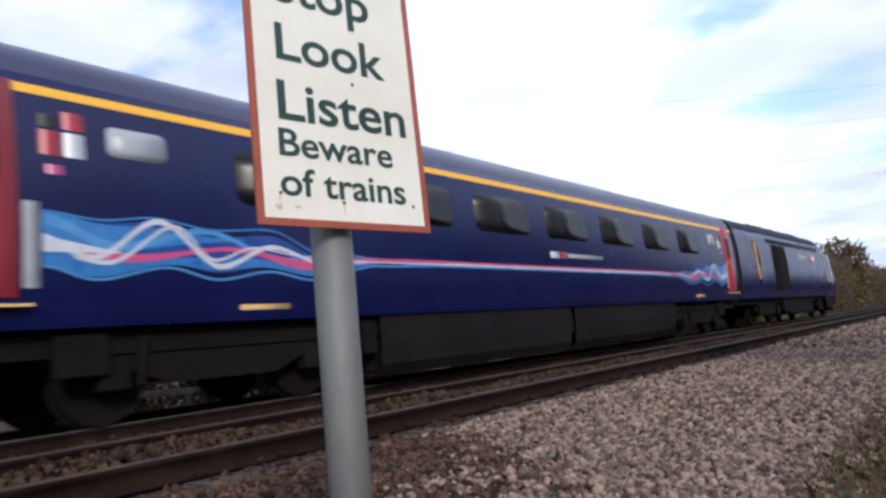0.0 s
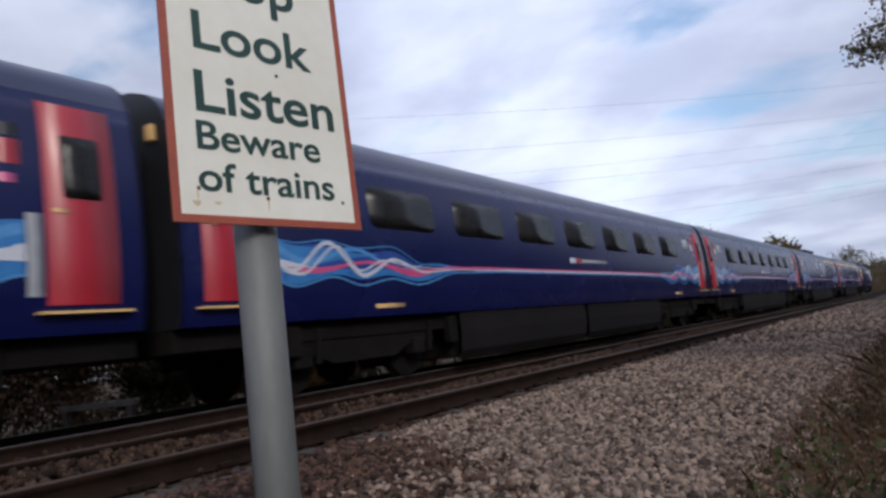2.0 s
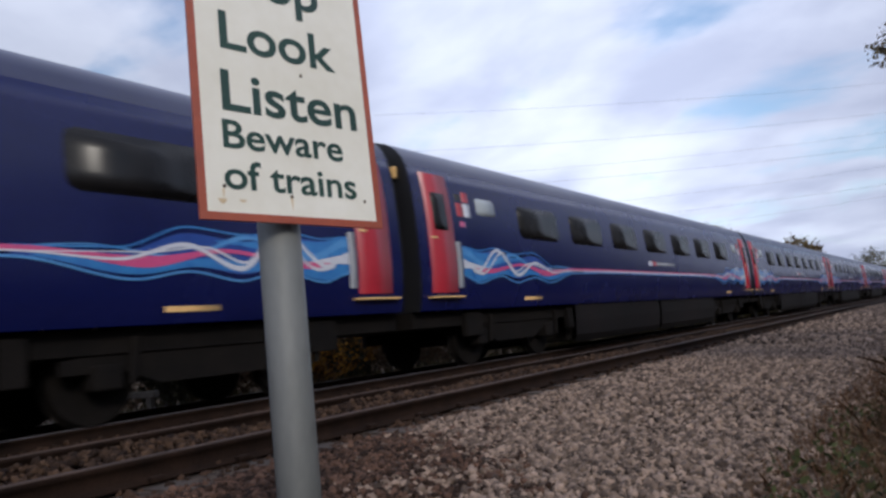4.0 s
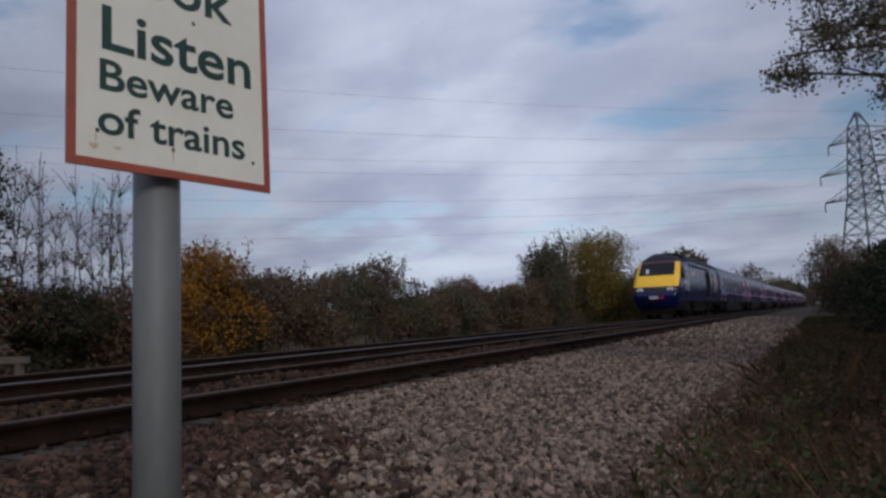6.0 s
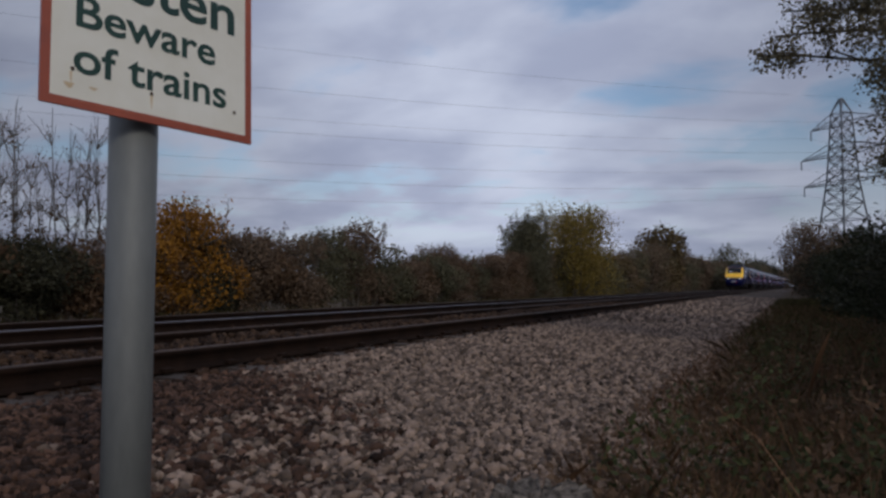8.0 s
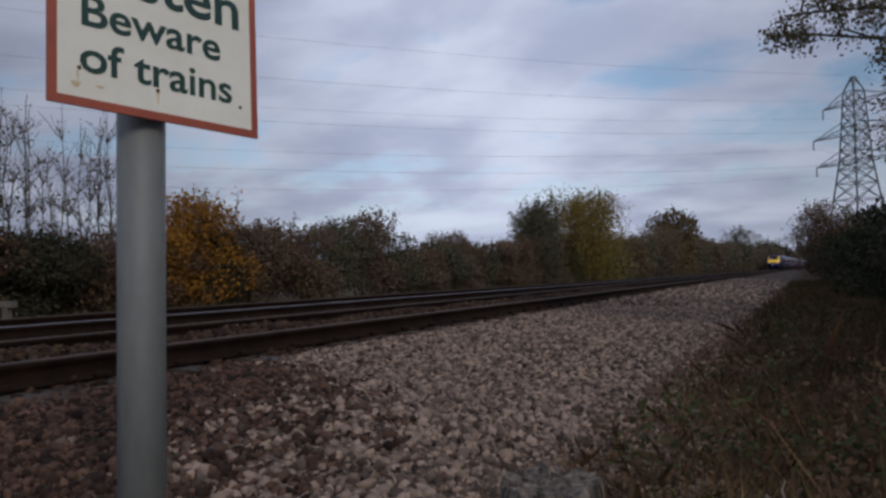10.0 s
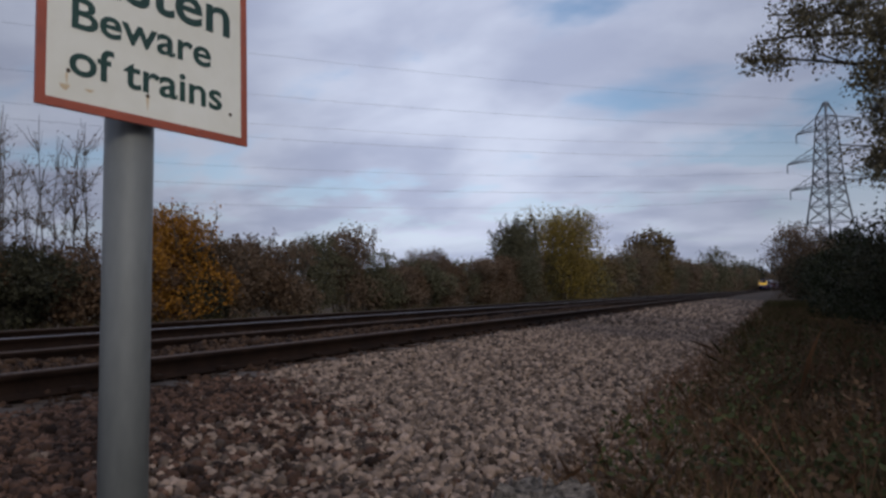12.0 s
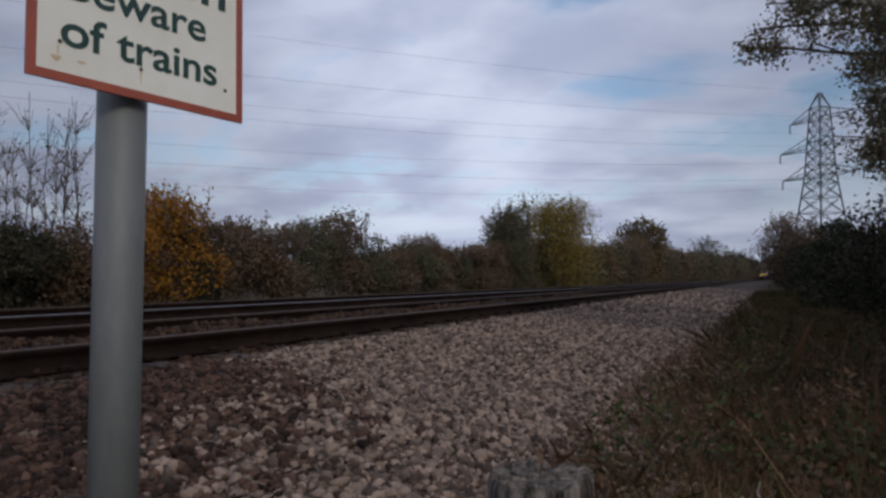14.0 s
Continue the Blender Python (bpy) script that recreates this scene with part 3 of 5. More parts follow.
def build_coach(gold, van=False, buffet=False):
    """A coach 22.6 m long: centre at the origin, along y."""
    h = 11.29
    lab = "dark blue passenger coach with " + ("blue ends and " if buffet else "one blue end and " if van else "red doors and ") + ("a gold roof line" if gold else "swirling livery lines")
    c = thing("passenger_coach", Matrix(), lab, "train coach", "coaches of the train")
    shell("body_side", SIDE, -h, h, M_BLUE, c)
    shell("roof", (SIDE[-1],) + TOP, -h, h, M_ROOF, c, "navy roof")
    for y in (-h, h):
        end_cap("end_wall", y, M_BLACK, c, "black coach end")
        d = 1 if y > 0 else -1
        part("gangway", box((-0.52, min(y, y + d * 0.22), 1.0), (0.52, max(y, y + d * 0.22), 3.15), 0.05), M_RUBBER, c, "black rubber gangway")
        for s in (-1, 1):
            part("end_lamp", box((s * 1.02 - 0.07, min(y, y + d * 0.06), 3.12), (s * 1.02 + 0.07, max(y, y + d * 0.06), 3.32), 0.02), M_AMBER, c, "cream lamp housing")
    # roof vents
    if buffet:
        for y0, y1 in ((-2.6, -0.5), (0.5, 1.9)):
            part("kitchen_vent", box((-0.55, y0, 3.78), (0.85, y1, 3.99), 0.05), M_DARKROOF, c, "dark kitchen vent box")
    for y in (-9.2, -6.0, 6.0, 9.2):
        part("roof_vent", box((-0.35, y - 0.4, 3.80), (0.35, y + 0.4, 3.93), 0.04), M_ROOF, c)
    for s in (-1, 1):
        ribbon("cantrail_line", s, M_ORANGE, c, -h, h, lambda y: 3.38, lambda y: 0.035, 0.006, 30, "orange line")
        if gold:
            ribbon("first_class_line", s, M_GOLD, c, 3.0 if buffet else -h, h, lambda y: 3.175, lambda y: 0.095, 0.006, 30, "gold line")
        # windows
        if buffet:
            for y0, y1, z0, z1 in ((-2.5, -1.6, 2.42, 2.90), (-0.2, 0.6, 2.42, 2.90), (1.3, 1.9, 2.20, 2.88)):
                side_panel("frosted_window", s, y0, y1, z0, z1, M_FROST, c, "small frosted window", 0.006, 0.08)
        for i in range(5, 7) if buffet else range(7):
            y = (i - 3) * 2.36
            side_panel("window", s, y - 0.86, y + 0.86, 2.28, 2.93, M_GLASS, c, "", 0.006, 0.14)
        for y, d in ((-h, 1), (h, -1)):
            ya, yb = sorted((y + d * 0.30, y + d * 1.02))
            door = side_panel("door", s, ya, yb, 1.24, 3.23, M_BLUE if buffet or van and d > 0 else M_RED, c, "blue slam door" if buffet or van and d > 0 else "red slam door", 0.016, 0.0, 8)
            dw = side_panel("window", s, ya + 0.17, yb - 0.15, 2.27, 2.90, M_GLASS, door, "", 0.022, 0.03)
            side_panel("handle", s, ya + 0.06, ya + 0.22, 2.12, 2.155, M_AMBER, door, "brass handle", 0.03, 0.0, 1)
            ya2, yb2 = sorted((y + d * 1.06, y + d * 1.20))
            side_panel("door_pillar", s, ya2, yb2, 1.32, 2.10, M_GREYPANEL, c, "grey panel", 0.008, 0.0, 4)
            part("footstep", box((min(s * 1.2, s * 1.42), ya - 0.1, 1.155), (max(s * 1.2, s * 1.42), yb + 0.1, 1.18)), M_AMBER, c, "step edged in yellow")
            # small signs and a frosted window beside the door
            ya3, yb3 = sorted((y + d * 1.86, y + d * 2.50))
            side_panel("frosted_window", s, ya3, yb3, 2.62, 2.93, M_FROST, c, "frosted window", 0.006, 0.07)
            for k, (a, z, w, hh, m) in enumerate(((1.22, 2.82, 0.18, 0.13, M_BLACK), (1.44, 2.82, 0.20, 0.18, M_RED), (1.22, 2.55, 0.20, 0.24, M_RED), (1.44, 2.55, 0.20, 0.24, M_WHITE), (1.27, 2.37, 0.16, 0.09, M_PINK))):
                ya4, yb4 = sorted((y + d * a, y + d * (a + w)))
                side_panel("notice", s, ya4, yb4, z, z + hh, m, c, "", 0.006, 0.0, 1)
            ya5, yb5 = sorted((y + d * 3.35, y + d * 4.05))
            side_panel("exhaust_panel", s, ya5, yb5, 1.08, 1.14, M_AMBER, c, "amber marker panel", 0.012, 0.0, 1)
            livery_end(c, s, y, d)
        ribbon("waist_line", s, M_PINK, c, -5.2, 5.2, lambda y: 1.715, lambda y: 0.035, 0.0085, 12, "thin pink line")
        ribbon("waist_line", s, M_WHITE, c, -5.2, 5.2, lambda y: 1.680, lambda y: 0.035, 0.0085, 12, "thin white line")
        ribbon("waist_line", s, M_CYAN, c, -5.2, 5.2, lambda y: 1.648, lambda y: 0.03, 0.0085, 12, "thin pale blue line")
        # maker's mark as plain bars
        for y0, y1, z0, z1, m, lab in ((-0.85, -0.52, 1.90, 2.02, M_WHITE, "white mark"), (-0.47, -0.22, 1.90, 2.02, M_RED, "red mark"), (-0.17, 1.40, 1.92, 2.00, M_GREYPANEL, "pale grey mark")):
            ya6, yb6 = sorted((s * y0, s * y1))
            side_panel("mark", s, ya6, yb6, z0, z1, m, c, lab, 0.007, 0.0, 1)
        # skirt and boxes between the bogies
        bm = bmesh.new()
        pts = ((1.24, 0.97), (1.235, 0.60), (1.20, 0.28), (1.10, 0.13))
        for y0, y1 in ((-5.6, -0.1), (0.1, 5.6)):
            rows = [[bm.verts.new((s * a, y, b)) for a, b in pts] for y in (y0, y1)]
            for i in range(3):
                bm.faces.new((rows[0][i], rows[0][i + 1], rows[1][i + 1], rows[1][i]))
        part("skirt", bm, M_SKIRT, c, "grimy dark skirt")
        for y0, y1, zz in ((-9.9, -9.4, 0.5), (-5.9, -5.65, 0.45), (5.65, 5.9, 0.45), (9.4, 9.9, 0.5), (-0.08, 0.08, 0.45)):
            part("equipment_box", box((s * 1.15 - 0.08, y0, zz), (s * 1.15 + 0.05, y1, 0.9), 0.02), M_UNDER, c)
    part("floor_pan", box((-1.1, -h, 0.70), (1.1, h, 0.95)), M_UNDER, c)
    part("tank", box((-1.0, -5.6, 0.17), (1.0, 5.6, 0.70), 0.05), M_UNDER, c)
    for y in (-8.0, 8.0):
        bogie(c, y)
    return c


# the power car's front: at each height, how far the face lies behind the tip, and its half width
FACE = ((0.42, 0.94, 1.02), (0.62, 0.62, 1.12), (0.85, 0.44, 1.19), (1.1, 0.35, 1.24), (1.28, 0.32, 1.265), (1.44, 0.38, 1.28), (1.52, 0.48, 1.29), (1.72, 0.56, 1.3), (1.8, 0.59, 1.3), (2.1, 0.82, 1.29), (2.4, 1.08, 1.27), (2.46, 1.14, 1.265), (2.8, 1.48, 1.23), (3.1, 1.8, 1.18), (3.24, 1.98, 1.13), (3.4, 2.27, 1.02), (3.55, 2.569, 0.86), (3.68, 2.944, 0.6), (3.76, 3.359, 0.34), (3.8, 3.9, 0.05))


def face_at(z):
    for (z0, a, w), (z1, a2, w2) in zip(FACE, FACE[1:]):
        if z <= z1:
            k = max(0.0, (z - z0) / (z1 - z0))
            return a + (a2 - a) * k, w + (w2 - w) * k
    return FACE[-1][1:]


CAB = 4.0


def nose_point(u, z, out=0.0):
    """u from -1 to 1 round the front at a height: the flat face, the rounded corner and the side back to the cab's end."""
    back, w = face_at(z)
    s, a = (1 if u >= 0 else -1), abs(u)
    w_body = side_x(max(z, 0.62))
    flat, corner = 0.45, 0.70
    r = 0.34
    if a < flat:
        x, y = (w - r) * a / flat, back + 0.10 * (a / flat) ** 2
    elif a < corner:
        k = (a - flat) / (corner - flat) * math.pi / 2
        x, y = w - r + r * math.sin(k), back + 0.10 + r * 1.35 * (1 - math.cos(k))
    else:
        k = (a - corner) / (1 - corner)
        y0 = back + 0.10 + r * 1.35
        y = y0 + (max(CAB, y0 + 0.05) - y0) * k
        kk = min(1.0, max(0.0, (y - y0) / 1.6))
        x = w + (w_body - w) * (kk * kk * (3 - 2 * kk))
    return (s * (x + (out if a > flat else 0)), y - out * (1 if a < corner else 0), z + out * (0.6 if z > 1.8 and a < corner else 0))


def nose_patch(name, u0, u1, z0, z1, mat, parent, label="", out=0.012, nu=14, nz=8, skew=0.0):
    V, F = [], []
    for j in range(nz + 1):
        z = z0 + (z1 - z0) * j / nz
        for i in range(nu + 1):
            u = u0 + (u1 - u0) * i / nu
            u += skew * (z - z0) / (z1 - z0) * (1 if u > 0 else -1)
            V.append(nose_point(u, z, out))
    k = nu + 1
    for j in range(nz):
        for i in range(nu):
            F.append((j * k + i, j * k + i + 1, (j + 1) * k + i + 1, (j + 1) * k + i))
    ob = mesh_object(name, V, F, mat, parent, label, smooth=True)
    return ob


def build_power_car():
    """A power car 17.8 m long: the tip of its nose at the origin, body along +y."""
    L = 17.85
    c = thing("power_car", Matrix(), "dark blue diesel power car with a raked yellow nose", "locomotive", "power cars of the train")
    us = [-1 + i / 40 for i in range(81)]
    zs = sorted(set([f[0] for f in FACE] + [0.42 + 0.085 * i for i in range(40)]))
    zs = [z for z in zs if z <= 3.80]
    V = [nose_point(u, z) for z in zs for u in us]
    F, idx = [], []
    k = len(us)
    for j in range(len(zs) - 1):
        zm = (zs[j] + zs[j + 1]) / 2
        for i in range(k - 1):
            F.append((j * k + i, j * k + i + 1, (j + 1) * k + i + 1, (j + 1) * k + i))
            idx.append(1 if zm > 3.24 else 2 if zm < 0.96 and abs(us[i]) > 0.72 else 0)
    mesh_object("nose_shell", V, F, [M_BLUE, M_DARKROOF, M_UNDER], c, "", True, idx)
    # yellow panel below and beside the windscreen, its outer edges slanting back
    nose_patch("warning_panel", -0.60, 0.60, 1.78, 2.44, M_YELLOW, c, "bright yellow warning panel", 0.006, 40, 10, 0.055)
    for s in (-1, 1):
        a, b = sorted((s * 0.47, s * 0.655))
        nose_patch("warning_pillar", a, b, 2.44, 3.22, M_YELLOW, c, "bright yellow windscreen pillar", 0.006, 12, 10, 0.045)
    nose_patch("roof_edge_line", -0.70, 0.70, 3.225, 3.255, M_ORANGE, c, "thin red line over the windscreen", 0.012, 40, 1)
    nose_patch("windscreen", -0.475, 0.475, 2.46, 3.19, M_GLASS, c, "dark raked windscreen", 0.010, 26, 10)
    nose_patch("windscreen_frame", -0.48, 0.48, 2.43, 2.465, M_BLACK, c, "", 0.014, 20, 1)
    nose_patch("windscreen_frame", -0.50, 0.50, 3.18, 3.225, M_BLACK, c, "", 0.014, 20, 1)
    nose_patch("cab_notice", -0.30, -0.21, 2.55, 2.80, M_WHITE, c, "white paper in the windscreen", 0.016, 2, 2)
    # lamp recess and lamps
    nose_patch("lamp_recess", -0.26, 0.26, 1.52, 1.72, M_BLACK, c, "black lamp recess", 0.006, 30, 3)
    for s in (-1, 1):
        for u in (0.34, 0.43):
            p = Vector(nose_point(s * u, 1.62, 0.012))
            bm = bmesh.new()
            bmesh.ops.create_uvsphere(bm, u_segments=14, v_segments=8, radius=0.10, matrix=Matrix.Translation(p) @ Matrix.Diagonal((1, 0.35, 0.85, 1)))
            part("headlamp", bm, M_LAMP, c, "pale lamp glass", True)
        p = Vector(nose_point(s * 0.535, 1.60, 0.008))
        bm = bmesh.new()
        bmesh.ops.create_uvsphere(bm, u_segments=12, v_segments=8, radius=0.035, matrix=Matrix.Translation(p) @ Matrix.Diagonal((1, 0.4, 1, 1)))
        part("tail_lamp", bm, M_TAIL, c, "red tail lamp", True)
    # marks on the front valance, as plain bars
    nose_patch("mark", -0.14, 0.10, 1.10, 1.24, M_WHITE, c, "white mark", 0.008, 4, 1)
    nose_patch("mark", 0.12, 0.24, 1.09, 1.25, M_RED, c, "red mark", 0.008, 3, 1)
    # body behind the cab
    shell("body_side", SIDE, CAB, L, M_BLUE, c)
    shell("roof", (SIDE[-1],) + TOP, CAB, L, M_DARKROOF, c, "dark grey roof")
    end_cap("end_wall", L, M_BLACK, c)
    part("roof_step", box((-0.55, 3.6, 3.70), (0.55, 5.9, 3.84), 0.06), M_DARKROOF, c, "raised horn cover")
    for y0, y1 in ((6.2, 9.4), (9.6, 12.4), (12.6, 14.0)):
        part("roof_hatch", box((-0.8, y0, 3.66), (0.8, y1, 3.83), 0.05), M_DARKROOF, c)
    part("exhaust", box((-0.3, 8.2, 3.8), (0.3, 9.0, 3.92), 0.03), M_UNDER, c)
    for s in (-1, 1):
        side_panel("roof_grille", s, 4.6, 13.9, 3.02, 3.20, M_DARKROOF, c, "dark grille band under the roof", 0.007, 0.0, 2)
        # cab side window, door and handrails
        side_panel("cab_window", s, 2.02, 2.48, 2.25, 2.95, M_GLASS, c, "", 0.03, 0.10)
        door = side_panel("cab_door", s, 2.66, 3.24, 1.20, 3.05, M_BLUE, c, "blue cab door", 0.014, 0.0, 8)
        side_panel("window", s, 2.78, 3.12, 2.25, 2.90, M_GLASS, door, "", 0.02, 0.06)
        for y in (2.57, 3.34):
            part("handrail", rod((s * 1.42, y, 1.58), (s * 1.34, y, 3.0), 0.028), M_WHITE, c, "white handrail")
        a, b = sorted((s * 0.785, s * 0.838))
        nose_patch("number_bar", a, b, 1.96, 2.08, M_WHITE, c, "white number bar", 0.008, 6, 1)
        # large side marks, as plain bars
        side_panel("mark", s, 5.67, 6.28, 2.55, 2.79, M_WHITE, c, "white mark", 0.007, 0.0, 1)
        side_panel("mark", s, 6.36, 6.80, 2.48, 2.84, M_RED, c, "red mark", 0.007, 0.12, 3)
        side_panel("mark", s, 6.88, 8.90, 2.56, 2.74, M_GREYPANEL, c, "pale grey mark", 0.007, 0.0, 1)
        # radiator grille with slats
        g = side_panel("radiator_grille", s, 11.20, 13.42, 1.25, 2.98, M_UNDER, c, "black radiator grille", 0.010, 0.0, 6)
        for i in range(9):
            z = 1.34 + 0.19 * i
            side_panel("slat", s, 11.27, 13.35, z, z + 0.03, M_UNDER, g, "", 0.02, 0.0, 1)
        side_panel("guard_door", s, 15.0, 15.7, 1.15, 3.0, M_BLUE, c, "", 0.012, 0.0, 6)
        part("handrail", rod((s * 1.41, 15.72, 1.64), (s * 1.35, 15.72, 2.97), 0.028), M_AMBER, c, "cream handrail")
        side_panel("window", s, 15.1, 15.6, 2.2, 2.8, M_GLASS, c, "", 0.016, 0.06)
        part("fuel_tank", box((s * 0.75 - 0.42, 6.6, 0.30), (s * 0.75 + 0.42, 11.0, 0.98), 0.06), M_UNDER, c)
        part("equipment_box", box((s * 1.1 - 0.1, 11.1, 0.42), (s * 1.1 + 0.06, 11.9, 0.95), 0.03), M_UNDER, c)
    part("floor_pan", box((-1.1, 1.2, 0.78), (1.1, L, 1.0)), M_UNDER, c)
    part("snow_plough", box((-0.95, 0.75, 0.22), (0.95, 0.86, 0.62), 0.02), M_UNDER, c)
    part("coupler", rod((0, 0.1, 0.95), (0, 0.7, 0.95), 0.11), M_UNDER, c)
    for y in (3.6, 13.9):
        bogie(c, y)
    return c


# where the trailing nose stands along the line, by the second
NOSE = ((0, -176.9), (0.5, -158.75), (1, -140.6), (1.5, -122.5), (2, -104.55), (2.5, -86.1), (2.7, -78.8), (5, 4.85), (5.2, 12.1), (5.5, 22.9), (6, 41.7), (6.5, 60.1), (7, 78.7), (7.5, 97.0), (8, 115.6), (10.5, 207.5), (11, 226), (12, 262.6), (13, 299.3), (14, 336))
VEHICLES = []


def build_train():
    rear = build_power_car()
    VEHICLES.append((rear, 0.0, False))
    front = copy_thing(rear, Matrix())
    van, first = build_coach(False, True), build_coach(False)
    for i in range(8):
        c = van if i == 0 else first if i == 1 else build_coach(True) if i == 7 else build_coach(True, False, True) if i == 6 else copy_thing(first, Matrix())
        VEHICLES.append((c, 18.1 + 11.5 + 23.0 * i, False))
    VEHICLES.append((front, 18.1 + 184.0 + 18.1, True))


def vehicle_pose(y, turned):
    slope = (bend(y + 6) - bend(y - 6)) / 12
    return pose(FAR_TRACK + bend(y), y, 0.0, 0, 0, -math.degrees(math.atan(slope)) + (180 if turned else 0))


def motions():
    for ob, off, turned in VEHICLES:
        walk(ob, [(t, vehicle_pose(n + off, turned)) for t, n in NOSE])


# ---- stones, leaves and stalks ----
# hedge and green leaf colours are raised to carry distant haze
M_LEAF_HEDGE = material("hedge_leaf", (0.165, 0.112, 0.074), (0.080, 0.055, 0.038), 0.75, island=0.8, scale=0.8, fine=20, bump=0.0, spec=0.12, translucent=0.2)
M_LEAF_GREEN = material("green_leaf", (0.118, 0.108, 0.062), (0.056, 0.053, 0.034), 0.7, island=0.8, scale=0.8, fine=20, bump=0.0, spec=0.12, translucent=0.2)
M_LEAF_ORANGE = material("orange_leaf", (0.36, 0.165, 0.022), (0.12, 0.055, 0.014), 0.7, island=0.8, scale=0.8, fine=20, bump=0.0, spec=0.12, translucent=0.25)
M_LEAF_YELLOW = material("yellowing_leaf", (0.28, 0.195, 0.045), (0.105, 0.082, 0.025), 0.7, island=0.8, scale=0.8, fine=20, bump=0.0, spec=0.12, translucent=0.25)
M_LEAF_BROWN = material("brown_leaf", (0.140, 0.085, 0.050), (0.058, 0.037, 0.024), 0.75, island=0.8, scale=0.8, fine=20, bump=0.0, spec=0.12, translucent=0.2)
M_LEAF_OLIVE = material("olive_leaf", (0.052, 0.048, 0.028), (0.020, 0.020, 0.013), 0.75, island=0.8, scale=0.8, fine=20, bump=0.0, spec=0.12, translucent=0.15)
M_LEAF_WEED = material("weed_leaf", (0.070, 0.078, 0.030), (0.028, 0.032, 0.015), 0.75, island=0.8, scale=0.8, fine=20, bump=0.0, spec=0.12, translucent=0.2)
M_LEAF_TAN = material("tan_leaf", (0.150, 0.108, 0.048), (0.065, 0.046, 0.024), 0.75, island=0.8, scale=0.8, fine=20, bump=0.0, spec=0.12, translucent=0.2)
M_LEAF_DARK = material("dark_leaf", (0.030, 0.034, 0.016), (0.010, 0.012, 0.007), 0.75, island=0.8, scale=0.8, fine=20, bump=0.0, spec=0.12, translucent=0.15)
M_LEAF_OAK = material("oak_leaf", (0.20, 0.165, 0.10), (0.075, 0.066, 0.040), 0.6, island=0.8, scale=0.8, fine=20, bump=0.0, spec=0.2, translucent=0.4)
M_BARK = material("bark", (0.095, 0.080, 0.065), (0.035, 0.030, 0.026), 0.9, scale=6, fine=40, bump=0.6)
M_BARK_PALE = material("dead_wood", (0.20, 0.155, 0.12), (0.09, 0.07, 0.055), 0.9, scale=8, fine=60, bump=0.4)
M_STRAW = material("dry_grass", (0.19, 0.102, 0.056), (0.055, 0.031, 0.019), 0.8, island=0.8, scale=2, fine=20, bump=0.0, spec=0.12, translucent=0.2)
M_STRAW_PALE = material("bleached_straw", (0.34, 0.25, 0.15), (0.20, 0.14, 0.08), 0.8, island=0.6, scale=2, fine=20, bump=0.0, spec=0.12, translucent=0.2)
M_GRASS = material("rank_grass", (0.080, 0.066, 0.024), (0.030, 0.026, 0.011), 0.8, island=0.8, scale=2, fine=20, bump=0.0, spec=0.12, translucent=0.2)
M_TUFT = material("tuft_grass", (0.27, 0.22, 0.075), (0.10, 0.085, 0.032), 0.8, island=0.8, scale=2, fine=20, bump=0.0, spec=0.12, translucent=0.25)
RNG = np.random.default_rng(7)


def ico():
    p = (1 + 5 ** 0.5) / 2
    v = np.array([(-1, p, 0), (1, p, 0), (-1, -p, 0), (1, -p, 0), (0, -1, p), (0, 1, p), (0, -1, -p), (0, 1, -p), (p, 0, -1), (p, 0, 1), (-p, 0, -1), (-p, 0, 1)])
    f = np.array([(0, 11, 5), (0, 5, 1), (0, 1, 7), (0, 7, 10), (0, 10, 11), (1, 5, 9), (5, 11, 4), (11, 10, 2), (10, 7, 6), (7, 1, 8), (3, 9, 4), (3, 4, 2), (3, 2, 6), (3, 6, 8), (3, 8, 9), (4, 9, 5), (2, 4, 11), (6, 2, 10), (8, 6, 7), (9, 8, 1)])
    return v / np.linalg.norm(v[0]), f


def random_turns(n):
    q = RNG.normal(size=(n, 4))
    q /= np.linalg.norm(q, axis=1)[:, None]
    w, x, y, z = q.T
    return np.stack([np.stack([1 - 2 * (y * y + z * z), 2 * (x * y - z * w), 2 * (x * z + y * w)], -1), np.stack([2 * (x * y + z * w), 1 - 2 * (x * x + z * z), 2 * (y * z - x * w)], -1), np.stack([2 * (x * z - y * w), 2 * (y * z + x * w), 1 - 2 * (x * x + y * y)], -1)], -2)


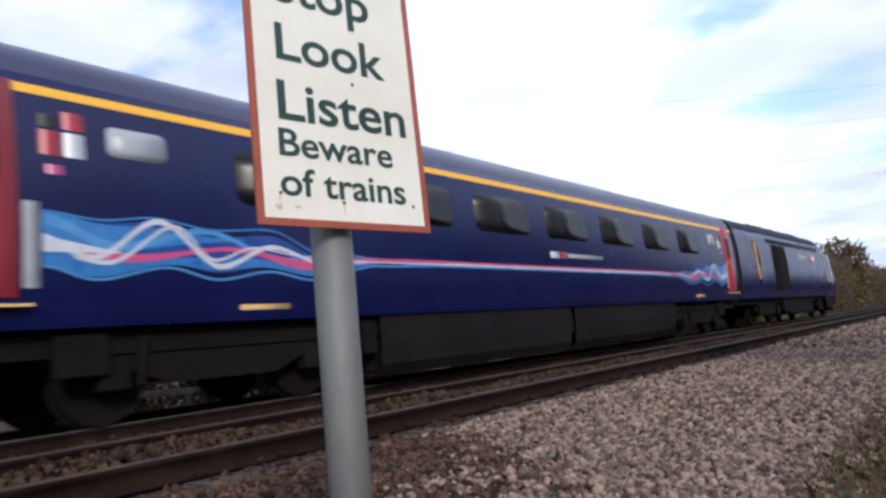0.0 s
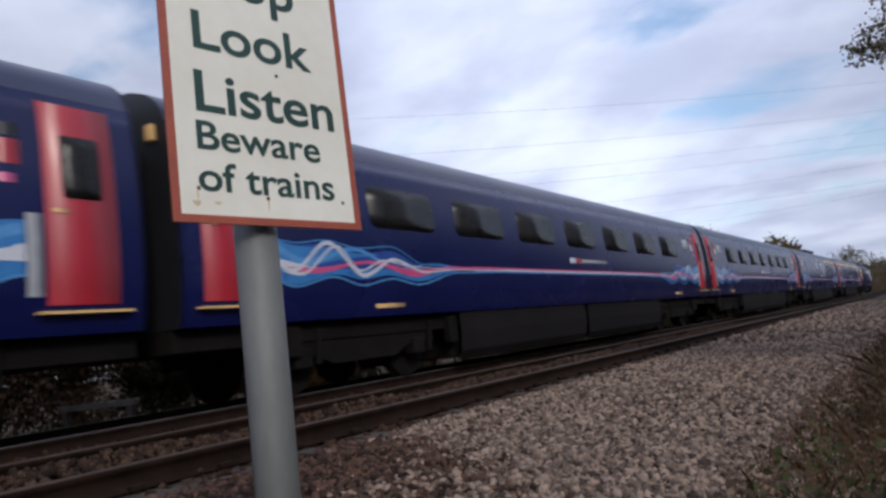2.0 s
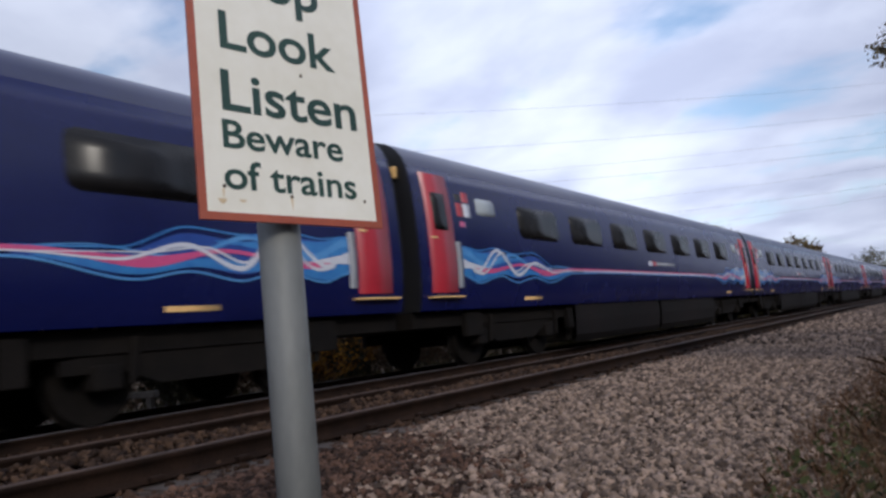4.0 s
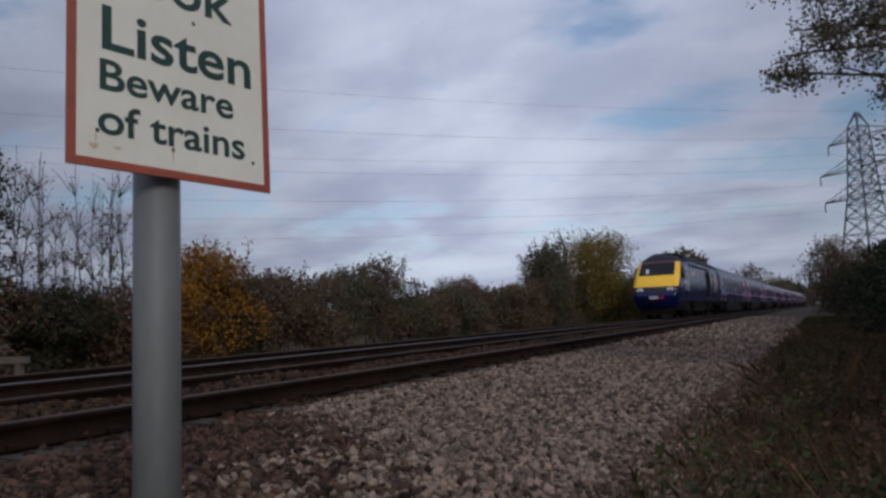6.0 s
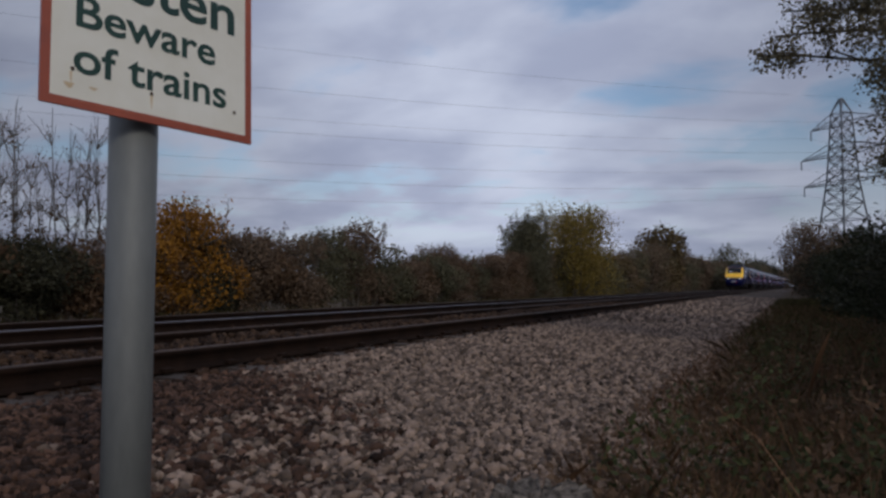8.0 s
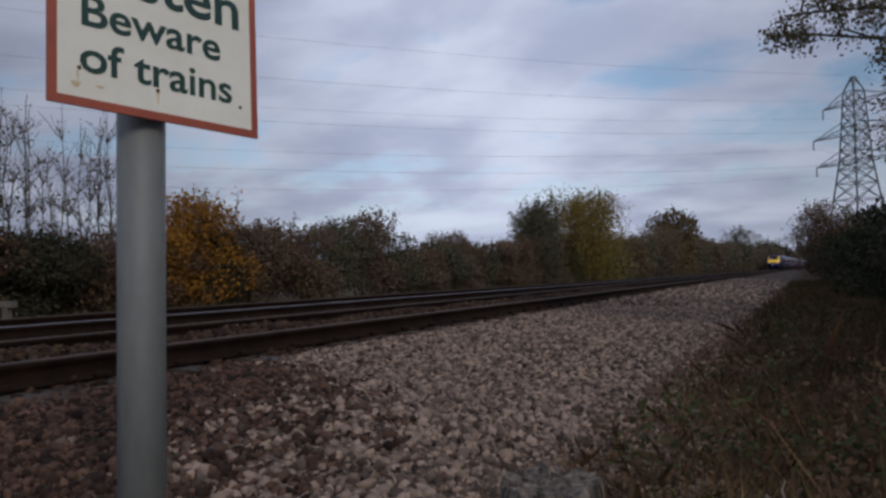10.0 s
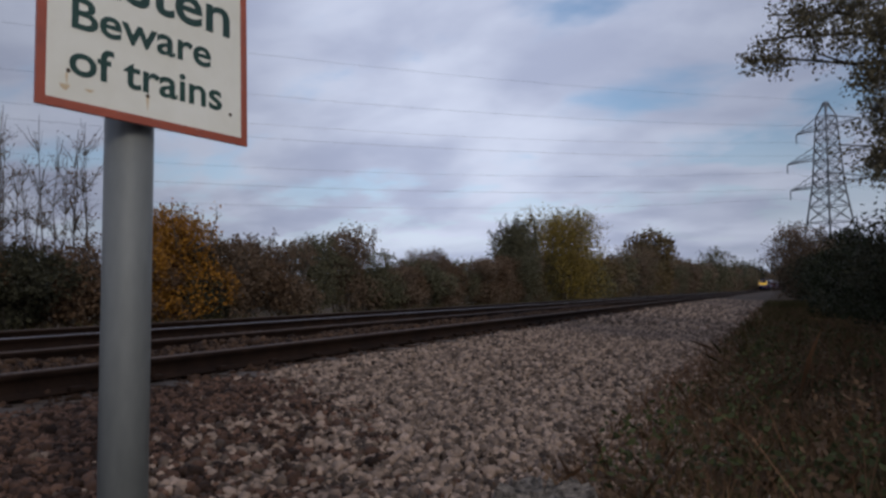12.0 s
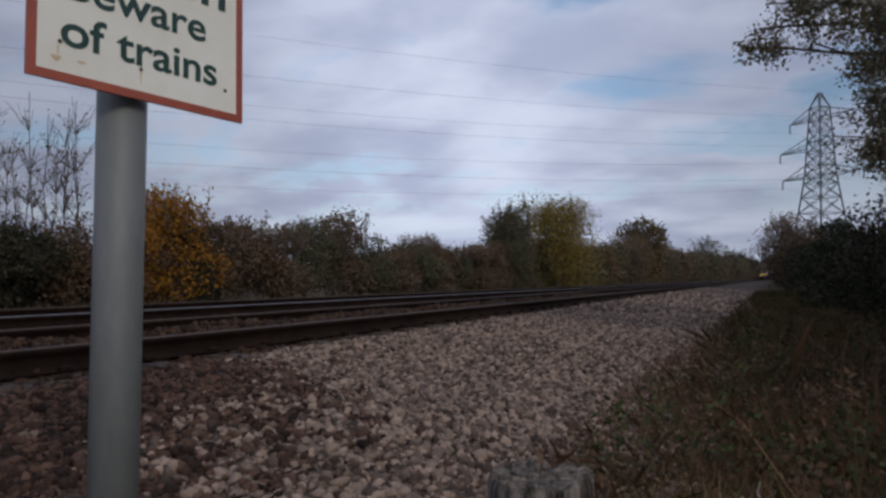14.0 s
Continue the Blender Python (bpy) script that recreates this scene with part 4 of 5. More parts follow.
def stones(name, x0, x1, y0, y1, count, size, mat, label, lift=0.2, heap=0.0, patch=None):
    base, F = ico()
    n = count
    xs, ys = RNG.uniform(x0, x1, n), RNG.uniform(y0, y1, n)
    # the edge of the bed wanders
    keep = np.array([x1 < -3 or x < x1 - 0.25 + 0.7 * noise.noise((0.37, y * 0.9, 2.41)) + 0.4 * noise.noise((1.53, y * 3.1, 5.3)) + RNG.normal(0, 0.16) for x, y in zip(xs, ys)])
    if patch is not None:
        keep &= np.array([patch(x, y) for x, y in zip(xs, ys)])
    xs, ys = xs[keep], ys[keep]
    n = len(xs)
    s = size * np.minimum(RNG.lognormal(-0.02, 0.33, n), 1.7)
    shape = base[None] * (1 + RNG.uniform(-0.42, 0.35, (n, 12, 1))) * RNG.uniform(0.5, 1.2, (n, 1, 3))
    P = np.einsum("nij,nkj->nki", random_turns(n), shape) * s[:, None, None] * 0.5
    P[..., 0] += (xs + np.array([bend(y) for y in ys]))[:, None]
    P[..., 1] += ys[:, None]
    P[..., 2] += np.array([ground_z(x + bend(y), y) + 0.02 * noise.noise((x * 1.6, y * 1.6, 4.0)) + heap * (0.75 + 0.6 * noise.noise((x * 0.7, y * 0.8, 9.0))) for x, y in zip(xs, ys)])[:, None] + (s * lift)[:, None]
    FF = (F[None] + (np.arange(n) * 12)[:, None, None]).reshape(-1, 3)
    return tagged(mesh_object(name, P.reshape(-1, 3), FF, mat), label, "ballast", kind="stuff")


def leaf_cloud(centres, size, spread=0.0):
    """Small pointed leaves, four corners each, turned at random about the given places."""
    n = len(centres)
    shape = np.array([(0, -0.5, 0), (0.28, 0.02, 0.06), (0, 0.5, 0), (-0.28, 0.02, 0.06)])
    s = size * RNG.uniform(0.6, 1.4, n)
    P = np.einsum("nij,kj->nki", random_turns(n), shape) * s[:, None, None] + np.asarray(centres)[:, None]
    return P.reshape(-1, 3), np.arange(n * 4).reshape(-1, 4)


def lobes(w, d, h, k, seed):
    """Where the rounded masses of a bush lie: places and half sizes."""
    r = random.Random(seed)
    out = []
    for i in range(k):
        a = r.uniform(0, 2 * math.pi)
        q = r.uniform(0.15, 0.75)
        z = r.uniform(0.18, 0.82)
        sh = 1.0 - 0.55 * max(0, z - 0.4)
        out.append((math.cos(a) * q * w / 2 * sh, math.sin(a) * q * d / 2 * sh, z * h, r.uniform(0.20, 0.36) * w, r.uniform(0.20, 0.36) * d, r.uniform(0.14, 0.24) * h))
    return out


def crown_points(masses, n, ragged=0.12):
    m = np.array(masses)
    vol = m[:, 3] * m[:, 4] + m[:, 3] * m[:, 5]
    pick = RNG.choice(len(m), n, p=vol / vol.sum())
    u = RNG.normal(size=(n, 3))
    u /= np.linalg.norm(u, axis=1)[:, None]
    rad = RNG.uniform(0.35, 1.0, n) ** 0.5 * (1 + ragged * RNG.normal(size=n))
    return m[pick, :3] + u * rad[:, None] * m[pick, 3:6]


def tube(points, r0, r1, n=6):
    """A tapered limb through the points."""
    pts = [Vector(p) for p in points]
    V, F = [], []
    for i, p in enumerate(pts):
        d = (pts[min(i + 1, len(pts) - 1)] - pts[max(i - 1, 0)]).normalized()
        q = d.to_track_quat("Z", "Y").to_matrix()
        r = r0 + (r1 - r0) * i / (len(pts) - 1)
        for k in range(n):
            a = 2 * math.pi * k / n
            V.append(p + q @ Vector((r * math.cos(a), r * math.sin(a), 0)))
    for i in range(len(pts) - 1):
        for k in range(n):
            k2 = (k + 1) % n
            F.append((i * n + k, i * n + k2, (i + 1) * n + k2, (i + 1) * n + k))
    return [tuple(v) for v in V], F


def join(pieces):
    V, F = [], []
    for v, f in pieces:
        o = len(V)
        V += v
        F += [tuple(i + o for i in q) for q in f]
    return V, F


def wander(a, b, bow, k, r):
    a, b = Vector(a), Vector(b)
    return [a.lerp(b, i / k) + (Vector((r.uniform(-1, 1), r.uniform(-1, 1), r.uniform(-0.5, 0.8))) * bow if 0 < i < k else Vector()) for i in range(k + 1)]


def bush(name, x, y, w, d, h, mat, leaves, leaf, label, category="bush", seed=1, k=14, sprigs=10, group="", stem=False):
    """Stems, a lobed crown of single leaves, and sprigs that stand out of it."""
    r = random.Random(seed)
    z0 = ground_z(x, y) - 0.05
    b = thing(name, pose(x, y, z0), label, category, group)
    masses = lobes(w, d, h, k, seed)
    if stem:
        masses = [(a, c, z * 0.80 + h * 0.20, e, f, g) for a, c, z, e, f, g in masses]
    limbs = []
    if stem:
        limbs.append(tube(wander((0, 0, -0.1), (r.uniform(-.1, .1) * w, 0, h * 0.55), 0.03 * h, 4, r), 0.045 * h, 0.02 * h, 8))
    for m in masses[:9]:
        limbs.append(tube(wander((r.uniform(-.006, .006) * h, r.uniform(-.006, .006) * h, h * 0.25 if stem else 0.0), m[:3], 0.06 * h, 4, r), 0.012 * h + 0.008, 0.004 * h + 0.003, 5))
    pts = [crown_points(masses, leaves)]
    for i in range(sprigs):
        a = r.uniform(0, 2 * math.pi)
        q = r.uniform(0.1, 0.95) * 0.42
        z = h * r.uniform(0.72, 0.92)
        p0 = Vector((math.cos(a) * q * w, math.sin(a) * q * d, z * 0.8))
        p1 = p0 + Vector((r.uniform(-.12, .12) * h, r.uniform(-.12, .12) * h, r.uniform(0.14, 0.34) * h))
        root = min((Vector(m[:3]) for m in masses[:9]), key=lambda c: (c - p0).length)
        path = [root] + wander(p0, p1, 0.02 * h, 3, r)
        limbs.append(tube(path, 0.006 * h, 0.002 * h, 4))
        k2 = max(5, leaves // 260)
        pts.append(np.array([tuple(p0.lerp(p1, r.uniform(0.3, 1.0)) + Vector((r.gauss(0, 0.022 * h), r.gauss(0, 0.022 * h), r.gauss(0, 0.022 * h)))) for _ in range(k2)]))
    V, F = join(limbs)
    part_name = "trunk" if stem else "branchwork"
    mesh_object(part_name, V, F, M_BARK, b, "", True)
    P = np.concatenate(pts)
    P[:, 2] = np.maximum(P[:, 2], 0.02)
    V, F = leaf_cloud(P, leaf)
    mesh_object("crown", V, F, mat, b)
    return b


def bare_sapling(x, y, h, seed, label):
    r = random.Random(seed)
    b = thing("sapling", pose(x, y, ground_z(x, y) - 0.05), label, "sapling", "bare saplings in the hedge")
    tips = []
    trunk = wander((0, 0, 0), (r.uniform(-.2, .2), r.uniform(-.3, .3), h), 0.06, 6, r)
    V, F = tube(trunk, 0.022, 0.006, 6)
    mesh_object("trunk", V, F, M_BARK, b, "", True)
    for i in range(34):
        k = r.uniform(0.2, 0.95)
        p = trunk[int(k * 6)]
        q = p + Vector((r.uniform(-.35, .35), r.uniform(-.4, .4), r.uniform(0.25, 0.75)))
        V, F = tube(wander(p, q, 0.04, 3, r), 0.008, 0.004, 4)
        mesh_object("branch", V, F, M_BARK, b, "", True)
        tips += [p.lerp(q, r.uniform(0.3, 1)) + Vector((r.gauss(0, .06), r.gauss(0, .06), r.gauss(0, .06))) for _ in range(18 if k < 0.45 else 3)]
    V, F = leaf_cloud(np.array([tuple(t) for t in tips]), 0.065)
    mesh_object("sparse_foliage", V, F, M_LEAF_BROWN, b)
    return b


def profile(y, rows):
    """Height read off a short table of places along the line."""
    for (a, p), (b, q) in zip(rows, rows[1:]):
        if y <= b:
            return p + (q - p) * (y - a) / (b - a)
    return rows[-1][1]


NEAR_HEDGE = ((-6, 1.9), (8, 1.9), (10, 1.4), (13.5, 1.5), (16, 2.2), (17, 2.1), (18, 1.7), (19.5, 2.0), (20.5, 2.5), (22, 2.5), (23, 1.8), (24, 1.4), (26, 1.7), (28.5, 2.2), (31, 1.8), (33.5, 2.0), (46, 3.0))
FAR_HEDGE = ((46, 2.4), (58, 3.4), (61, 3.0), (73, 4.4), (84, 5.6), (96, 5.0), (120, 4.7), (140, 5.0), (217, 6.4), (330, 8.5))


def build_hedges():
    # along the far side of the line
    r = random.Random(11)
    H = "hedge shrubs beyond the line"
    bush("tree", -14.0, 7.0, 3.6, 4.0, 5.3, M_LEAF_OLIVE, 26000, 0.10, "dark olive leafy tree beyond the line", "tree", 41, 24, 26, stem=True)
    bush("orange_bush", -13.3, 14.3, 2.7, 2.5, 3.25, M_LEAF_ORANGE, 10000, 0.085, "orange autumn bush in the hedge beyond the line", "bush", 3, 18, 26)
    bush("orange_bush", -13.1, 12.9, 1.5, 1.6, 2.3, M_LEAF_ORANGE, 4200, 0.085, "small orange-brown bush in the hedge", "bush", 4, 10, 10)
    for i in range(17):
        bare_sapling(-13.9 + r.uniform(-0.4, 0.5), 9.5 + 0.165 * i + r.uniform(-0.1, 0.1), 4.45 + r.uniform(-0.8, 0.5), 60 + i, "thin bare sapling with a few brown leaves")
    y = -6.0
    i = 0
    while y < 46:
        h = 0.62 + profile(y, NEAR_HEDGE) + r.uniform(-0.15, 0.2)
        # darker leaves up to y 15, paler beyond: edge dimming and haze in colour
        mat = (M_LEAF_HEDGE if y > 15 else M_LEAF_BROWN, M_LEAF_BROWN, M_LEAF_GREEN if y > 15 else M_LEAF_OLIVE)[i % 3] if not 18 < y < 24 else (M_LEAF_GREEN, M_LEAF_HEDGE)[i % 2]
        look_of = {M_LEAF_OLIVE: "dark olive", M_LEAF_HEDGE: "olive-brown", M_LEAF_BROWN: "brown autumn", M_LEAF_GREEN: "dull green"}[mat]
        bush("hedge_shrub", -13.2 + r.uniform(-0.5, 0.3), y, 2.4, 2.5, h, mat, 9500, 0.085, look_of + " hedge shrub beyond the line", "shrub", 100 + i, 12, 14, H)
        y += r.uniform(1.25, 1.6)
        i += 1
    bush("tree", -13.7, 40.3, 3.0, 3.2, 5.5, M_LEAF_GREEN, 20000, 0.12, "dark green bushy tree in the hedge", "tree", 71, 40, 16)
    bush("tree", -12.4, 45.2, 5.4, 5.4, 6.3, M_LEAF_YELLOW, 26000, 0.12, "yellowing round tree in the hedge", "tree", 72, 46, 16)
    y = 47.0
    while y < 470:
        h = 0.5 + 1.07 * profile(y, FAR_HEDGE) * r.uniform(0.88, 1.06)
        # far shrubs take the raised leaf colours, with the haze in them
        mat = (M_LEAF_HEDGE, M_LEAF_GREEN, M_LEAF_TAN)[i % 3] if 56 < y < 98 else (M_LEAF_HEDGE, M_LEAF_GREEN)[i % 2]
        bush("hedge_shrub", -13.6 + bend(y) + r.uniform(-0.8, 0.4), y, 4.4, 4.4, h, mat, 4200 if y < 110 else 2600, 0.18 if y < 110 else 0.30, "brown hedge shrub beyond the line", "shrub", 200 + i, 14, 8, H)
        y += r.uniform(3.0, 3.8) * (1.0 if y < 110 else 1.3)
        i += 1
    # far trees at the end of the line and over the fields
    F = "far trees"
    for k, (x, y, w, h, m) in enumerate(((-12.8, 168, 9.0, 10.6, M_LEAF_GREEN), (-13.6, 88, 6.0, 8.2, M_LEAF_TAN), (-14.5, 205, 8, 7.2, M_LEAF_HEDGE), (-13.5, 240, 8, 8.2, M_LEAF_DARK), (-12.0, 282, 10, 12.6, M_LEAF_GREEN), (-9.5, 320, 11, 13.4, M_LEAF_DARK), (-46, 95, 12, 5.6, M_LEAF_DARK), (-60, 103, 12, 5.2, M_LEAF_DARK), (-38, 125, 14, 6.2, M_LEAF_DARK), (-30, 150, 14, 6.6, M_LEAF_DARK), (-24.5, 185, 13, 7.4, M_LEAF_DARK), (16, 250, 12, 9.0, M_LEAF_DARK), (22, 230, 14, 9.0, M_LEAF_DARK))):
        bush("far_tree", x, y, w, w, h, m, 4000, 0.40, "far dark tree on the skyline", "tree", 300 + k, 20, 10, F)


def build_right_side():
    r = random.Random(5)
    H = "shrubs beside the path"
    bush("tree", 1.0, 46.0, 3.4, 3.4, 4.5, M_LEAF_HEDGE, 16000, 0.11, "brown-green small tree beside the verge", "tree", 81, 26, 12)
    bush("tree", 4.2, 52.0, 5.0, 5.0, 4.6, M_LEAF_DARK, 6000, 0.18, "dark bushy tree beside the verge", "tree", 82, 16, 14, stem=True)
    spots = ((1.75, 5.2, 1.7, 1.7, 1.35), (1.7, 6.9, 1.8, 1.8, 1.5), (1.75, 8.6, 1.7, 2.0, 1.65), (1.75, 10.5, 1.9, 2.2, 1.8), (1.7, 12.8, 2.0, 2.5, 1.75), (1.7, 15.5, 2.2, 2.8, 1.7), (1.7, 18.6, 2.4, 3.2, 1.75), (1.7, 22.2, 2.6, 3.8, 1.9), (1.6, 26.5, 2.8, 4.4, 2.0), (1.6, 31.5, 3.0, 5.0, 2.2), (1.7, 37.5, 3.2, 6.0, 2.4), (3.4, 9.0, 2.4, 3.0, 2.2), (3.5, 13.5, 2.6, 4.0, 2.4), (3.2, 4.5, 2.0, 3.0, 1.7), (2.0, 3.2, 1.4, 1.5, 1.0))
    for i, (x, y, w, d, h) in enumerate(spots):
        m = (M_LEAF_DARK, M_LEAF_OLIVE, M_LEAF_DARK, M_LEAF_OLIVE)[i % 4]
        bush("bramble_bush", x, y, w, d, h, m, 6500 if y < 16 else 4200, 0.055 if y < 16 else 0.10, "dark tangled bramble bush beside the verge", "bush", 400 + i, 14, 14, H)
    y = 58.0
    i = 0
    while y < 470:
        bush("hedge_shrub", 2.6 + bend(y) + r.uniform(-0.3, 0.6), y, 4.6, 5.2, 3.4 + r.uniform(-0.5, 0.9), (M_LEAF_HEDGE, M_LEAF_DARK, M_LEAF_BROWN)[i % 3], 2200, 0.30, "brown hedge shrub beside the verge", "shrub", 700 + i, 12, 8, "hedge shrubs beside the verge")
        y += r.uniform(4.0, 5.2) * (1 if y < 150 else 1.5)
        i += 1
    for i in range(9):
        bush("far_wood", -70 + 19 * i, 690 + 12 * (i % 3), 34, 26, 19 + 4 * ((i * 7) % 3), M_LEAF_DARK, 2600, 1.6, "far wood on the skyline", "trees", 760 + i, 14, 8, "far woods")
    # trees and hedge that stand behind the camera, across the lane
    for i, (x, y, w, h) in enumerate(((9.5, -5.5, 5, 3.4), (8.5, 2.5, 6, 5.0), (7.0, -11.5, 6, 3.6), (9.0, 9.5, 6, 8.0), (2.0, -14.0, 6, 5.0), (-4.0, -17.5, 6, 5.0), (9.5, 17.0, 6, 8.0), (12.0, -12.0, 7, 4.2), (9.0, 26.0, 6, 8.5), (9.5, 35.0, 7, 9.0), (10.5, 44.0, 7, 9.0), (11.5, 54.0, 8, 9.5), (13.0, 66.0, 8, 9.5))):
        bush("tree", x, y, w, w, h, (M_LEAF_DARK, M_LEAF_GREEN)[i % 2], 9000 if y > 20 else 6000, 0.34 if y > 20 else 0.22, "dark leafy tree behind the path", "tree", 500 + i, 18, 8, "trees behind the path", stem=True)
    oak()


def oak():
    """The tree whose boughs hang over the verge: trunk, boughs, twigs and leaves in sprays."""
    r = random.Random(23)
    base = Vector((3.6, 11.0, ground_z(3.6, 11.0) - 0.1))
    t = thing("overhanging_oak", Matrix.Translation(base), "oak with thin browning leaves, boughs hanging over the verge", "tree")
    limbs, leaves = [], []
    top = Vector((-0.3, -0.2, 5.6))
    limbs.append(tube(wander((0, 0, 0), top, 0.08, 6, r), 0.21, 0.10, 10))

    def spray(path, n, spread, twig=0.5):
        for _ in range(n):
            k = r.uniform(0.25, 1.0)
            i = min(int(k * (len(path) - 1)), len(path) - 2)
            p = path[i].lerp(path[i + 1], k * (len(path) - 1) - i)
            q = p + Vector((r.gauss(0, spread), r.gauss(0, spread), r.gauss(-0.04, spread * 0.8)))
            limbs.append(tube([p, p.lerp(q, 0.5) + Vector((0, 0, 0.03)), q], 0.007, 0.003, 4))
            m = r.randint(34, 52)
            leaves.extend([tuple(p.lerp(q, r.uniform(0.35, 1.1)) + Vector((r.gauss(0, 0.075), r.gauss(0, 0.075), r.gauss(0, 0.075)))) for _ in range(m)])
    # boughs: start height on the trunk, end place relative to the base
    W = lambda x, y, z: Vector((x, y, z)) - base
    boughs = (
        (2.9, W(-0.30, 9.5, 3.02), 0.03, 16, 0.07), (3.1, W(-0.14, 9.5, 3.22), 0.03, 26, 0.12), (3.5, W(-0.02, 9.6, 3.52), 0.035, 34, 0.16), (3.9, W(0.08, 9.6, 3.85), 0.045, 34, 0.20), (4.3, W(0.40, 9.4, 4.5), 0.055, 34, 0.30),
        (2.3, W(0.42, 9.4, 2.95), 0.03, 5, 0.10), (2.0, W(0.86, 9.5, 2.35), 0.035, 40, 0.18), (1.9, W(0.88, 9.6, 1.95), 0.035, 40, 0.18), (1.8, W(0.98, 9.6, 1.65), 0.035, 36, 0.16), (2.5, W(0.88, 9.3, 2.72), 0.04, 40, 0.18), (2.9, W(0.95, 9.2, 3.20), 0.05, 44, 0.25),
        (3.4, W(1.4, 9.4, 3.0), 0.05, 60, 0.32), (2.8, W(1.4, 9.6, 2.3), 0.05, 60, 0.32), (2.4, W(1.5, 9.6, 1.7), 0.05, 60, 0.3), (4.6, W(1.2, 9.0, 4.4), 0.06, 60, 0.45), (5.0, W(2.6, 12.5, 6.2), 0.07, 60, 0.6), (5.2, W(4.8, 10.5, 6.2), 0.07, 60, 0.7), (4.4, W(5.6, 11.5, 5.2), 0.07, 60, 0.7), (4.6, W(3.2, 8.6, 5.4), 0.06, 60, 0.6))
    for z, end, rad, n, spread in boughs:
        start = Vector((top.x * z / top.z, top.y * z / top.z, z))
        path = wander(start, end, 0.17, 7, r)
        limbs.append(tube(path, rad, 0.010, 7))
        spray(path[4:] if end.x < -3.4 else path[3:], n if end.x < -2.8 else int(n * 1.8), spread)
    V, F = join(limbs)
    mesh_object("trunk", V, F, M_BARK, t, "", True)
    V, F = leaf_cloud(np.array(leaves), 0.047)
    mesh_object("crown", V, F, M_LEAF_OAK, t)


def blades(name, x0, x1, y0, y1, n, h0, h1, width, mat, label, lean=0.35):
    xs, ys = RNG.uniform(x0, x1, n), RNG.uniform(y0, y1, n)
    keep = np.array([noise.noise((x * 1.3, y * 0.9, 8.0)) > -0.55 for x, y in zip(xs, ys)])
    xs, ys = xs[keep], ys[keep]
    n = len(xs)
    z = np.array([ground_z(x, y) for x, y in zip(xs, ys)]) - 0.03
    h = RNG.uniform(h0, h1, n)
    a = RNG.uniform(0, 2 * np.pi, n)
    dx, dy = np.cos(a) * width / 2, np.sin(a) * width / 2
    lx, ly = RNG.normal(0, lean, n) * h, RNG.normal(0, lean, n) * h
    P = np.empty((n, 5, 3))
    P[:, 0] = np.stack([xs - dx, ys - dy, z], -1)
    P[:, 1] = np.stack([xs + dx, ys + dy, z], -1)
    P[:, 2] = np.stack([xs + dx * 0.7 + lx * 0.4, ys + dy * 0.7 + ly * 0.4, z + h * 0.6], -1)
    P[:, 3] = np.stack([xs + lx, ys + ly, z + h], -1)
    P[:, 4] = np.stack([xs - dx * 0.7 + lx * 0.4, ys - dy * 0.7 + ly * 0.4, z + h * 0.6], -1)
    ob = mesh_object(name, P.reshape(-1, 3), np.arange(n * 5).reshape(-1, 5), mat)
    return tagged(ob, label, "grass", kind="stuff")


